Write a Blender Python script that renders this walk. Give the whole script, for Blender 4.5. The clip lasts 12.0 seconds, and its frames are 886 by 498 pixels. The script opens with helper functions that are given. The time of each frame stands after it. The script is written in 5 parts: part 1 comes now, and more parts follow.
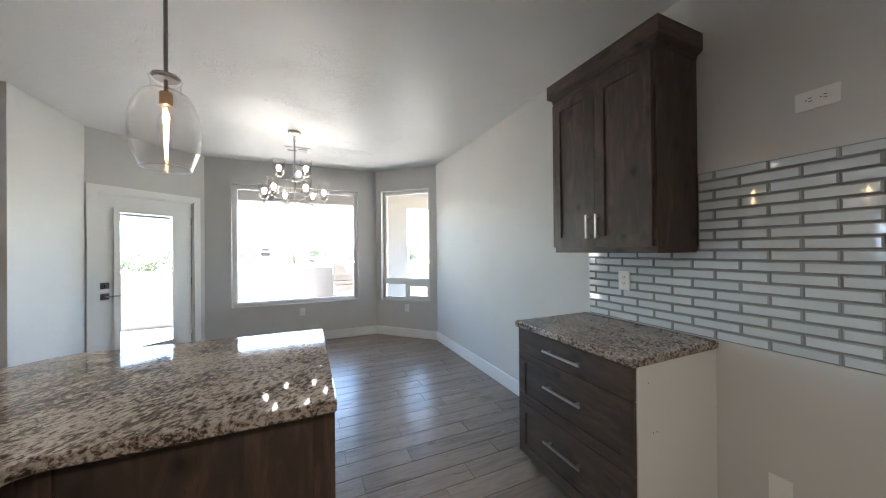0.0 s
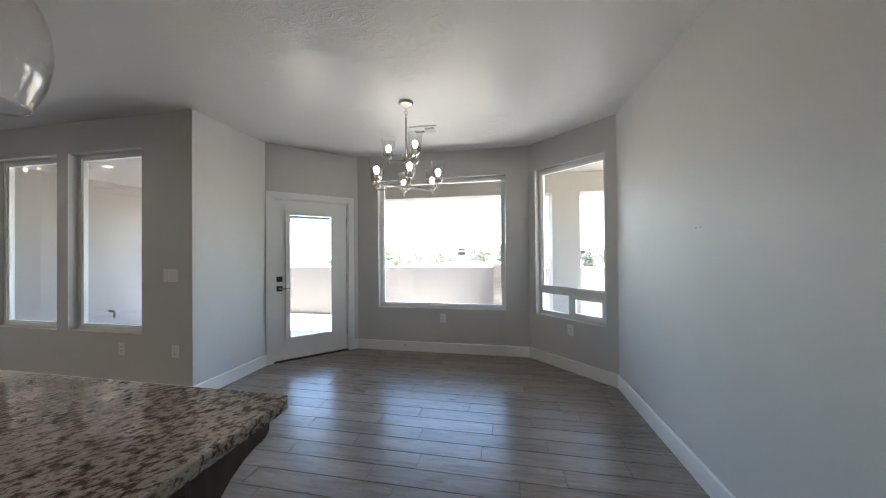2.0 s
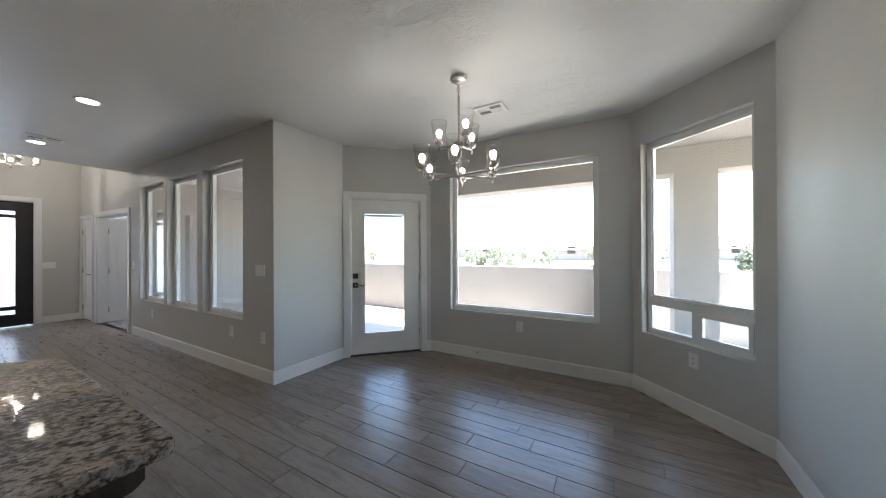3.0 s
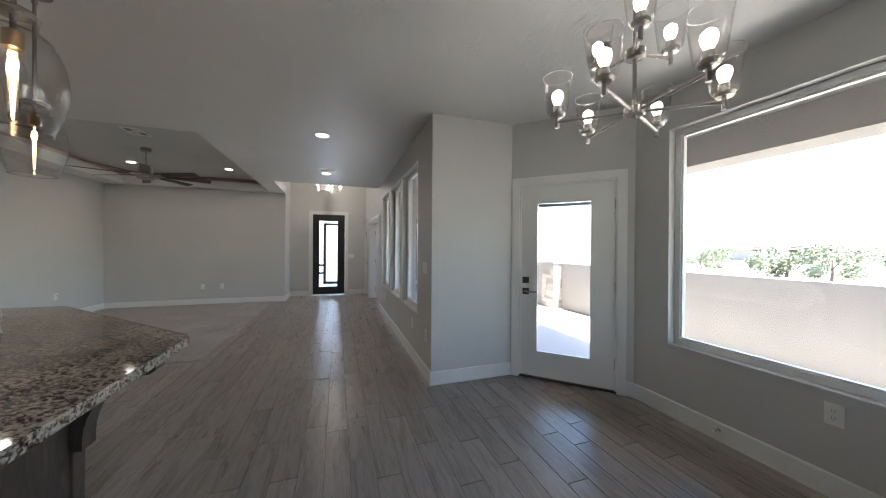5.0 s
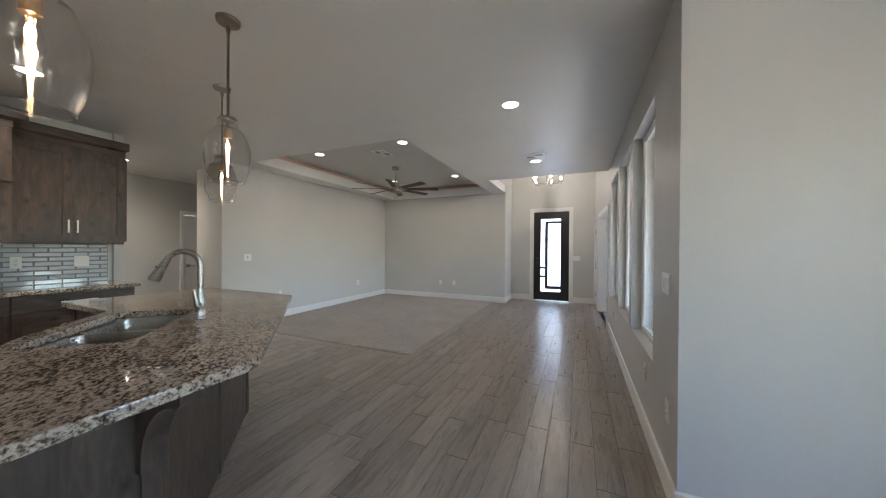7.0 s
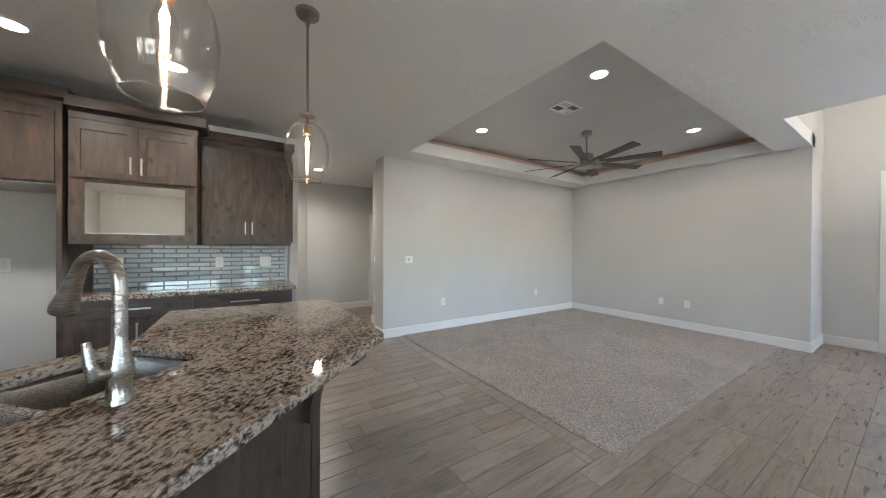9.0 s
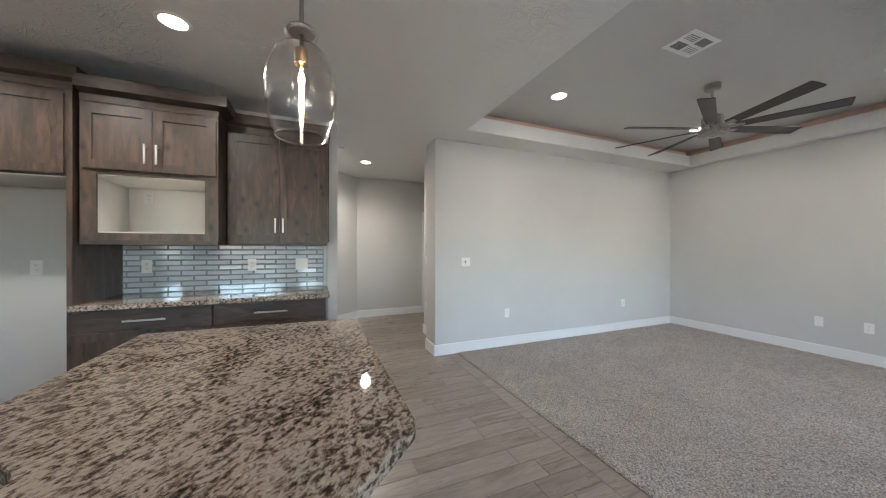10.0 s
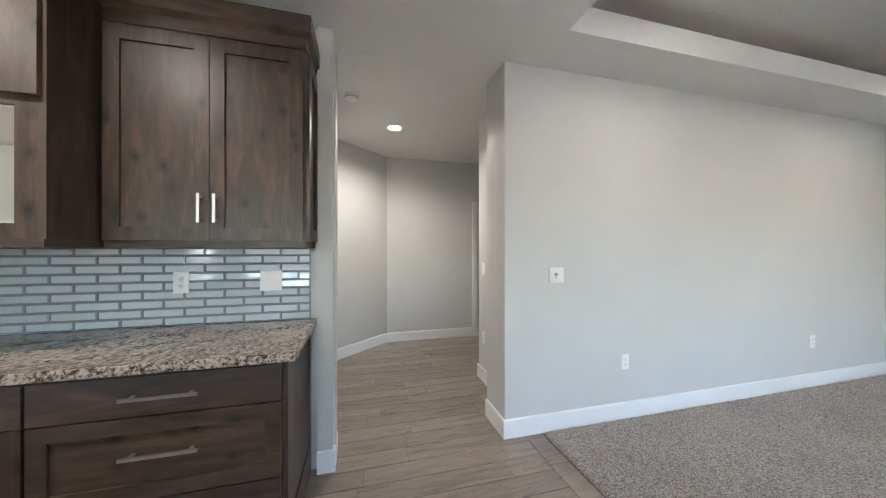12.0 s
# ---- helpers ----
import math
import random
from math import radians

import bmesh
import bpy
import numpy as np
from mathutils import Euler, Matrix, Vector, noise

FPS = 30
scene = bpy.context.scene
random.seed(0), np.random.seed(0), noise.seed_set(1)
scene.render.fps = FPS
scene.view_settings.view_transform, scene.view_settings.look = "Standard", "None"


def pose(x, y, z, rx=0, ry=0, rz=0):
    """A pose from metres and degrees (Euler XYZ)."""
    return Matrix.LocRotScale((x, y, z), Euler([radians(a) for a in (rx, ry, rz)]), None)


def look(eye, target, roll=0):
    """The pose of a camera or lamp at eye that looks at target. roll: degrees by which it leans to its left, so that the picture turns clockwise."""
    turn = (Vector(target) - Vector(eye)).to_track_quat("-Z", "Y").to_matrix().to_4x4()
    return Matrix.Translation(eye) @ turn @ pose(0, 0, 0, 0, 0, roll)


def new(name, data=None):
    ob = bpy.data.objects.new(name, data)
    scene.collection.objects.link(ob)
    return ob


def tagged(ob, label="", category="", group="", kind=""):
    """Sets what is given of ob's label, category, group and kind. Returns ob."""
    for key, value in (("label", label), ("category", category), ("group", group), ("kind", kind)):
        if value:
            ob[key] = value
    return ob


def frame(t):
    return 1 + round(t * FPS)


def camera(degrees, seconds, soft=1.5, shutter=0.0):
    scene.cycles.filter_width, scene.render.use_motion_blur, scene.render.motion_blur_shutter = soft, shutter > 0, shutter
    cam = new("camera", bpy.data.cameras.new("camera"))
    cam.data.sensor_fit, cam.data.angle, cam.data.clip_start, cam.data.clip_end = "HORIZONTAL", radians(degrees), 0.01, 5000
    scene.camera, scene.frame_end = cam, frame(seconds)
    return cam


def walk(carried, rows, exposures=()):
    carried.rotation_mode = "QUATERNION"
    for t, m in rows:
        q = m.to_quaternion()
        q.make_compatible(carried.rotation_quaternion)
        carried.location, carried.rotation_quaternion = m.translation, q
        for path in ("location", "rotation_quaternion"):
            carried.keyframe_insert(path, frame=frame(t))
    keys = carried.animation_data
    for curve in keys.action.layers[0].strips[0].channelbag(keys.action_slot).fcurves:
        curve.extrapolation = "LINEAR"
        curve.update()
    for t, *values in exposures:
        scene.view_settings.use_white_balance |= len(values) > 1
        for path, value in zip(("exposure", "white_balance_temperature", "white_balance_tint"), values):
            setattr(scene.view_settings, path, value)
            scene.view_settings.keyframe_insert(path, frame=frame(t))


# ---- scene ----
cam = camera(110.0, 12.0, soft=1.1)
PATH = [
    (0, (0.764, 1.053, 1.403), (1.564, 2.886, 1.41), -0.5),
    (0.5, (0.953, 1.327, 1.405), (1.501, 3.251, 1.401), -0.7),
    (1, (1.204, 1.627, 1.398), (1.439, 3.613, 1.417), -0.8),
    (1.5, (1.345, 1.912, 1.388), (1.282, 3.911, 1.406), -0.5),
    (2, (1.481, 2.182, 1.378), (1.11, 4.147, 1.393), -0.5),
    (2.5, (1.629, 2.446, 1.383), (0.936, 4.322, 1.393), -0.3),
    (3, (1.752, 2.713, 1.378), (0.748, 4.442, 1.385), -0.3),
    (3.2, (1.783, 2.82, 1.374), (0.661, 4.475, 1.386), -0.2),
    (4.8, (1.664, 3.616, 1.39), (-0.175, 4.403, 1.389), 0.7),
    (5, (1.62, 3.707, 1.386), (-0.274, 4.351, 1.378), 0.4),
    (5.5, (1.455, 3.896, 1.379), (-0.527, 4.166, 1.37), 0.4),
    (6, (1.222, 4.043, 1.376), (-0.775, 3.938, 1.367), 0.4),
    (6.5, (0.919, 4.135, 1.374), (-1.025, 3.665, 1.366), 0.5),
    (7, (0.558, 4.136, 1.369), (-1.274, 3.334, 1.36), 0.4),
    (7.5, (0.161, 4.034, 1.359), (-1.514, 2.942, 1.352), 0.3),
    (7.7, (0.006, 3.968, 1.357), (-1.595, 2.77, 1.35), 0.3),
    (9.3, (-0.951, 3.057, 1.363), (-1.924, 1.31, 1.357), 0.2),
    (9.5, (-1.023, 2.909, 1.36), (-1.93, 1.127, 1.355), 0.1),
    (10, (-1.181, 2.537, 1.356), (-1.942, 0.687, 1.351), 0.1),
    (10.5, (-1.285, 2.141, 1.365), (-1.946, 0.253, 1.361), 0.1),
    (11, (-1.43, 1.769, 1.372), (-1.974, -0.146, 1.372), -0.0),
    (11.5, (-1.474, 1.36, 1.364), (-2.011, -0.567, 1.373), -0.0),
    (12, (-1.569, 0.956, 1.372), (-2.077, -0.978, 1.374), 0.0),
]
EXPOSURES = [(0.0, 4.4, 6180, 10), (1.0, 4.33, 6220, 10), (1.6, 4.0, 6250, 10), (2.5, 3.62, 6300, 10), (5.0, 3.52, 6320, 10), (6.5, 3.87, 6400, 10), (7.5, 4.1, 6400, 10), (9.5, 4.53, 6100, 10), (11.0, 4.57, 6020, 10), (12.0, 4.78, 5980, 10)]
walk(cam, [(t, look(eye, target, roll)) for t, eye, target, roll in PATH], EXPOSURES)

# ---------- world and sun ----------
SUN_ELEVATION, SUN_AZIMUTH = 65.0, 75.0
world = bpy.data.worlds.new("world")
scene.world = world
world.use_nodes = True
wn = world.node_tree.nodes
sky = wn.new("ShaderNodeTexSky")
sky.sky_type, sky.sun_disc = "NISHITA", False
sky.sun_elevation, sky.sun_rotation = radians(SUN_ELEVATION), radians(SUN_AZIMUTH)
wn["Background"].inputs["Strength"].default_value = 0.15
world.node_tree.links.new(sky.outputs[0], wn["Background"].inputs["Color"])
sun = new("sun", bpy.data.lights.new("sun", "SUN"))
sun.data.energy, sun.data.angle, sun.data.color = 5.0, radians(0.53), (1.0, 0.95, 0.88)
sa, se = radians(SUN_AZIMUTH), radians(SUN_ELEVATION)
sun.matrix_world = look((0, 0, 30), Vector((0, 0, 30)) - Vector((math.sin(sa) * math.cos(se), math.cos(sa) * math.cos(se), math.sin(se))))


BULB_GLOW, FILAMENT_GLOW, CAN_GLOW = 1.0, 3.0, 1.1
KITCHEN_WATTS, LIVING_WATTS, HALL_WATTS, PASSAGE_WATTS = 2.3, 1.5, 0.5, 4.6

# ---------- materials ----------
class Mat:
    """A short way to write a node material."""

    def __init__(self, name, colour=(0.5, 0.5, 0.5), rough=0.5, metal=0.0, spec=0.5):
        self.m = bpy.data.materials.new(name)
        self.m.use_nodes = True
        self.t = self.m.node_tree
        self.b = self.t.nodes["Principled BSDF"]
        self.set("Base Color", (*colour, 1)).set("Roughness", rough).set("Metallic", metal).set("Specular IOR Level", spec)

    def set(self, key, value):
        self.b.inputs[key].default_value = value
        return self

    def n(self, kind, **values):
        node = self.t.nodes.new(kind)
        for key, value in values.items():
            node.inputs[key.replace("_", " ")].default_value = value
        return node

    def link(self, a, b):
        self.t.links.new(a, b)

    def coords(self, scale=(1, 1, 1), turn=(0, 0, 0), world_space=True):
        tc = self.n("ShaderNodeNewGeometry") if world_space else self.n("ShaderNodeTexCoord")
        mp = self.n("ShaderNodeMapping", Scale=scale, Rotation=turn)
        self.link(tc.outputs["Position" if world_space else "Object"], mp.inputs["Vector"])
        return mp.outputs[0]

    def noise(self, vec, scale, detail=3.0, rough=0.5, distort=0.0):
        nz = self.n("ShaderNodeTexNoise", Scale=scale, Detail=detail, Roughness=rough, Distortion=distort)
        self.link(vec, nz.inputs["Vector"])
        return nz.outputs[0]

    def ramp(self, fac, *stops):
        r = self.n("ShaderNodeValToRGB")
        els = r.color_ramp.elements
        while len(els) < len(stops):
            els.new(0.5)
        for e, (p, c) in zip(els, stops):
            e.position = p
            e.color = (*c, 1) if len(c) == 3 else c
        self.link(fac, r.inputs["Fac"])
        return r.outputs["Color"]

    def mix(self, fac, a, b, how="MIX"):
        m = self.t.nodes.new("ShaderNodeMix")
        m.data_type, m.blend_type = "RGBA", how
        for sock, v in ((m.inputs[0], fac), (m.inputs[6], a), (m.inputs[7], b)):
            if isinstance(v, (int, float)):
                sock.default_value = v
            elif isinstance(v, tuple):
                sock.default_value = (*v, 1)
            else:
                self.link(v, sock)
        return m.outputs[2]

    def math(self, op, a, b=0.0):
        m = self.t.nodes.new("ShaderNodeMath")
        m.operation = op
        for sock, v in zip(m.inputs, (a, b)):
            if isinstance(v, (int, float)):
                sock.default_value = v
            else:
                self.link(v, sock)
        return m.outputs[0]

    def bump(self, height, strength=0.2, distance=0.002, normal=None):
        bp = self.n("ShaderNodeBump", Strength=strength, Distance=distance)
        self.link(height, bp.inputs["Height"])
        if normal is not None:
            self.link(normal, bp.inputs["Normal"])
        self.link(bp.outputs[0], self.b.inputs["Normal"])
        return bp.outputs[0]

    def base(self, socket):
        self.link(socket, self.b.inputs["Base Color"])
        return self

    def roughness(self, socket):
        self.link(socket, self.b.inputs["Roughness"])
        return self


def grey(v, k=0.0):
    return (v * (1 + k), v, v * (1 - k))


def paint_material(name, colour, rough, peel=0.25):
    m = Mat(name, colour, rough)
    v = m.coords()
    big = m.noise(v, 1.3, 3)
    m.base(m.ramp(big, (0.3, tuple(c * 0.965 for c in colour)), (0.7, tuple(min(1, c * 1.02) for c in colour))))
    m.bump(m.noise(v, 140, 3), peel, 0.0012)
    m.roughness(m.ramp(m.noise(v, 6, 3), (0.3, (rough - 0.04,) * 3), (0.7, (rough + 0.05,) * 3)))
    return m.m


def trowel_material(name, colour):
    """Ceiling paint over a hand-trowelled skim coat: smooth patches with thin curved ridges."""
    m = Mat(name, colour, 0.40)
    v = m.coords()
    warp = m.noise(v, 1.7, 3, 0.55)
    patch = m.ramp(m.noise(v, 1.25, 2, 0.5, 0.6), (0.48, (0, 0, 0)), (0.64, (1, 1, 1)))
    sweep = m.noise(m.coords((1.0, 2.1, 1.0), (0, 0, 0.6)), 3.6, 1.2, 0.45, 2.0)
    cross = m.noise(m.coords((2.0, 1.0, 1.0), (0, 0, -0.4)), 4.6, 1.0, 0.45, 1.8)
    ridge = m.ramp(sweep, (0.40, (0, 0, 0)), (0.425, (0.9, 0.9, 0.9)), (0.44, (0, 0, 0)), (0.485, (0, 0, 0)), (0.51, (1, 1, 1)), (0.522, (0, 0, 0)),
                   (0.58, (0, 0, 0)), (0.60, (0.9, 0.9, 0.9)), (0.615, (0, 0, 0)))
    nick = m.ramp(cross, (0.52, (0, 0, 0)), (0.545, (0.7, 0.7, 0.7)), (0.556, (0, 0, 0)))
    marks = m.math("MULTIPLY", m.math("MAXIMUM", ridge, nick), patch)
    h = m.math("ADD", m.math("MULTIPLY", marks, 0.8), m.math("MULTIPLY", warp, 0.15))
    n1 = m.bump(h, 0.8, 0.007)
    m.bump(m.noise(v, 45, 3), 0.06, 0.002, n1)
    m.base(m.ramp(warp, (0.3, tuple(c * 0.97 for c in colour)), (0.7, colour)))
    return m.m


WALL = paint_material("greige_wall_paint", (0.57, 0.562, 0.543), 0.50)
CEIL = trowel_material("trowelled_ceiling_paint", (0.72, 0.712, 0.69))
# darker copy of the ceiling paint: the tray's shade put into its colour
CEIL_SHADED = trowel_material("trowelled_ceiling_paint_shaded", (0.56, 0.55, 0.525))
TRIM = paint_material("white_trim_paint", (0.78, 0.78, 0.77), 0.32, 0.06)
COVE = paint_material("brown_cove_face", (0.62, 0.41, 0.33), 0.6)
STUCCO = paint_material("stucco", (0.285, 0.260, 0.242), 0.9, 0.9)


def floor_material():
    m = Mat("wood_look_porcelain", (0.2, 0.18, 0.16), 0.3)
    info = m.n("ShaderNodeObjectInfo")
    geo = m.n("ShaderNodeNewGeometry")
    shift = m.math("ADD", m.math("MULTIPLY", info.outputs["Random"], 37.0), m.math("MULTIPLY", geo.outputs["Random Per Island"], 53.0))
    comb = m.n("ShaderNodeCombineXYZ")
    m.link(shift, comb.inputs[0])
    m.link(shift, comb.inputs[2])
    add = m.t.nodes.new("ShaderNodeVectorMath")
    m.link(geo.outputs["Position"], add.inputs[0])
    m.link(comb.outputs[0], add.inputs[1])
    mp = m.n("ShaderNodeMapping", Scale=(0.9, 7.0, 1))
    m.link(add.outputs[0], mp.inputs["Vector"])
    v = mp.outputs[0]
    grain = m.noise(v, 5.0, 6, 0.62, 0.7)
    fine = m.noise(v, 26, 5, 0.6, 0.3)
    blotch = m.noise(v, 1.6, 4, 0.6, 1.2)
    col = m.ramp(grain, (0.25, (0.150, 0.122, 0.103)), (0.5, (0.228, 0.192, 0.166)), (0.75, (0.300, 0.258, 0.225)))
    col = m.mix(m.ramp(blotch, (0.50, (0, 0, 0)), (0.70, (0.75, 0.75, 0.75))), col, (0.098, 0.076, 0.062))
    col = m.mix(m.math("MULTIPLY", fine, 0.25), col, (0.31, 0.275, 0.245))
    tone = m.math("FRACT", m.math("MULTIPLY", shift, 0.731))
    col = m.mix(1.0, col, m.ramp(tone, (0.0, (0.92, 0.90, 0.88)), (1.0, (1.22, 1.21, 1.20))), "MULTIPLY")
    m.base(col)
    m.roughness(m.ramp(grain, (0.3, (0.32,) * 3), (0.7, (0.26,) * 3)))
    m.bump(m.math("ADD", fine, grain), 0.035, 0.0010)
    return m.m


FLOOR = floor_material()
GROUT = paint_material("dark_floor_grout", (0.17, 0.155, 0.14), 0.9)


# ---------- mesh helpers ----------
def face(bm, pts):
    return bm.faces.new([bm.verts.new(p) for p in pts])


def box(bm, x0, x1, y0, y1, z0, z1, m=None):
    vs = [bm.verts.new((x, y, z)) for x in (x0, x1) for y in (y0, y1) for z in (z0, z1)]
    for a in ((0, 1, 3, 2), (4, 6, 7, 5), (0, 4, 5, 1), (2, 3, 7, 6), (0, 2, 6, 4), (1, 5, 7, 3)):
        bm.faces.new([vs[i] for i in a])
    if m is not None:
        bmesh.ops.transform(bm, matrix=m, verts=vs)
    return vs


def prism(bm, pts, z0, z1, m=None):
    lo = [bm.verts.new((x, y, z0)) for x, y in pts]
    hi = [bm.verts.new((x, y, z1)) for x, y in pts]
    bm.faces.new(hi)
    bm.faces.new(lo[::-1])
    n = len(pts)
    for i in range(n):
        bm.faces.new((lo[i], lo[(i + 1) % n], hi[(i + 1) % n], hi[i]))
    if m is not None:
        bmesh.ops.transform(bm, matrix=m, verts=lo + hi)
    return lo + hi


def lathe(bm, profile, seg=28, m=None, close=False):
    rings = []
    for r, z in profile:
        rings.append([bm.verts.new((r * math.cos(2 * math.pi * i / seg), r * math.sin(2 * math.pi * i / seg), z)) for i in range(seg)])
    for a, b in zip(rings, rings[1:]):
        for i in range(seg):
            bm.faces.new((a[i], a[(i + 1) % seg], b[(i + 1) % seg], b[i]))
    if close:
        bm.faces.new(rings[0][::-1])
        bm.faces.new(rings[-1])
    if m is not None:
        bmesh.ops.transform(bm, matrix=m, verts=[v for r in rings for v in r])


def tube(bm, pts, r, seg=12, radii=None):
    pts = [Vector(p) for p in pts]
    rings, up = [], Vector((0, 0, 1))
    for i, p in enumerate(pts):
        d = (pts[min(i + 1, len(pts) - 1)] - pts[max(i - 1, 0)]).normalized()
        ref = up if abs(d.dot(up)) < 0.95 else Vector((1, 0, 0))
        a = d.cross(ref).normalized()
        b = d.cross(a).normalized()
        if rings:
            pa = prev_a - d * prev_a.dot(d)
            a = pa.normalized()
            b = d.cross(a).normalized()
        prev_a = a
        rr = radii[i] if radii else r
        rings.append([bm.verts.new(p + (a * math.cos(2 * math.pi * k / seg) + b * math.sin(2 * math.pi * k / seg)) * rr) for k in range(seg)])
    for a, b in zip(rings, rings[1:]):
        for k in range(seg):
            bm.faces.new((a[k], a[(k + 1) % seg], b[(k + 1) % seg], b[k]))
    bm.faces.new(rings[0][::-1])
    bm.faces.new(rings[-1])


def bevel(bm, width, seg=2, angle=30):
    edges = [e for e in bm.edges if len(e.link_faces) == 2 and e.calc_face_angle(0) > radians(angle)]
    if edges:
        bmesh.ops.bevel(bm, geom=edges, offset=width, segments=seg, affect="EDGES", profile=0.5)


def mesh_from(name, bm, material, smooth=False):
    bmesh.ops.recalc_face_normals(bm, faces=bm.faces)
    me = bpy.data.meshes.new(name)
    bm.to_mesh(me)
    bm.free()
    for m in material if isinstance(material, (list, tuple)) else (material,):
        me.materials.append(m)
    if smooth:
        for p in me.polygons:
            p.use_smooth = True
        try:
            me.set_sharp_from_angle(angle=radians(38))
        except AttributeError:
            pass
    return me


def part(name, bm, material, parent=None, label="", smooth=False, m=None):
    ob = new(name, mesh_from(name, bm, material, smooth))
    if m is not None:
        ob.matrix_basis = m
    if parent is not None:
        ob.parent = parent
    if label:
        ob["label"] = label
    return ob


def thing(name, label, category, group="", m=None, kind=""):
    ob = new(name)
    ob.empty_display_size = 0.1
    if m is not None:
        ob.matrix_basis = m
    return tagged(ob, label, category, group, kind)


def structure(name, bm, material, label="", category="", smooth=False):
    return tagged(part(name, bm, material, None, "", smooth), label, category, "", "structure")


def on_wall(p0, p1):
    """Frame of a wall that runs from p0 to p1 at floor level, the room on its left hand: x along, y out of the room, z up."""
    d = Vector((p1[0] - p0[0], p1[1] - p0[1], 0))
    u = d.normalized()
    out = Vector((u.y, -u.x, 0))
    return Matrix(((u.x, out.x, 0, p0[0]), (u.y, out.y, 0, p0[1]), (0, 0, 1, 0), (0, 0, 0, 1))), d.length


def slab(bm, us, vs, is_open, place):
    """A sheet with thickness over a grid, without the open cells. place(u, v, side) gives the point."""
    cache = {}

    def vert(i, j, side):
        k = (i, j, side)
        if k not in cache:
            cache[k] = bm.verts.new(place(us[i], vs[j], side))
        return cache[k]

    nu, nv = len(us) - 1, len(vs) - 1
    solid = {(i, j) for i in range(nu) for j in range(nv) if not is_open((us[i] + us[i + 1]) / 2, (vs[j] + vs[j + 1]) / 2)}
    for i, j in solid:
        for side in (0, 1):
            bm.faces.new([vert(a, b, side) for a, b in ((i, j), (i + 1, j), (i + 1, j + 1), (i, j + 1))])
        for (di, dj), (a, b) in (((-1, 0), ((i, j), (i, j + 1))), ((1, 0), ((i + 1, j), (i + 1, j + 1))),
                                 ((0, -1), ((i, j), (i + 1, j))), ((0, 1), ((i, j + 1), (i + 1, j + 1)))):
            if (i + di, j + dj) not in solid:
                bm.faces.new((vert(*a, 0), vert(*b, 0), vert(*b, 1), vert(*a, 1)))


def wall(name, p0, p1, z0, z1, openings=(), thick=0.16, material=None, ext=(0, 0)):
    m, length = on_wall(p0, p1)
    us = sorted({-ext[0], length + ext[1], *[o[0] for o in openings], *[o[1] for o in openings]})
    vs = sorted({z0, z1, *[o[2] for o in openings], *[o[3] for o in openings]})
    bm = bmesh.new()
    slab(bm, us, vs, lambda u, v: any(a < u < b and c < v < d for a, b, c, d in openings),
         lambda u, v, s: m @ Vector((u, thick * s, v)))
    return structure(name, bm, material or WALL, "smooth light greige painted interior wall", "wall")


def baseboard(p0, p1, cut=(0.0, 0.0), gaps=(), height=0.135):
    m, length = on_wall(p0, p1)
    edges = [cut[0], *[v for g in gaps for v in g], length - cut[1]]
    for a, b in zip(edges[::2], edges[1::2]):
        bm = bmesh.new()
        prof = [(0.0005, 0), (-0.015, 0), (-0.015, height - 0.008), (-0.009, height), (0.0005, height)]
        lo = [bm.verts.new((a, y, z)) for y, z in prof]
        hi = [bm.verts.new((b, y, z)) for y, z in prof]
        bm.faces.new(lo)
        bm.faces.new(hi[::-1])
        for i in range(5):
            bm.faces.new((lo[i], lo[(i + 1) % 5], hi[(i + 1) % 5], hi[i]))
        bmesh.ops.transform(bm, matrix=m, verts=bm.verts)
        structure("baseboard", bm, TRIM, "tall white painted baseboard along the wall", "baseboard")


# ---------- plan ----------
H = 2.74                      # ceiling
HF = 3.7                      # foyer ceiling
XR = 2.62                     # range and dining side wall
YB = 6.34                     # bay wall
XW, YW = -1.37, 4.605         # outside corner between dining bay and hall
BAY = [(XR, 5.55), (1.83, YB), (-0.55, YB), (XW, 5.52)]
XL, YL = -7.145, -1.11        # living room far wall, living room side wall
XF, YF0, YF1 = -7.96, 2.45, 4.50   # front door wall, and where it begins and ends
XH = -5.47                    # end of the hall's window wall
YK = -1.12                    # kitchen back wall
YE = -1.078                   # its narrow end face
XK = -1.41                    # end of the kitchen wall at the passage
XP = -2.575                   # end of the living room wall at the passage

NWIN = [(-5.06, -4.13), (-4.0, -3.06), (-2.91, -1.96)]      # three tall windows of the hall
NZ = (0.60, 2.42)
# walls, each with the room on its left hand
wall("wall_dining_side", (XR, -1.35), (XR, 5.55), -0.1, H + 0.3)
wall("wall_bay_side", BAY[0], BAY[1], -0.1, H + 0.3, [(0.118, 1.013, 0.58, 2.395)])
wall("wall_bay", BAY[1], BAY[2], -0.1, H + 0.3, [(0.295, 2.068, 0.595, 2.385)])
wall("wall_bay_door", BAY[2], BAY[3], -0.1, H + 0.3, [(0.14, 1.075, 0.0, 2.065)])
wall("wall_hall_return", BAY[3], (XW, YW + 0.16), -0.1, H + 0.3)
wall("wall_hall_windows", (XW, YW), (XH, YW), -0.1, HF, [(XW - b, XW - a, *NZ) for a, b in NWIN])
FD = [(-7.90, -7.30), (-7.02, -5.57)]
FDS = [(XH - b, XH - a) for a, b in FD]
wall("wall_foyer_doors", (XH, YW), (XF, YF1), -0.1, HF, [(a, b, 0.0, 2.05) for a, b in FDS[::-1]])
wall("wall_foyer_front", (XF, YF1), (XF, YF0), -0.1, HF, [(YF1 - 3.925, YF1 - 3.02, 0.0, 2.335)])
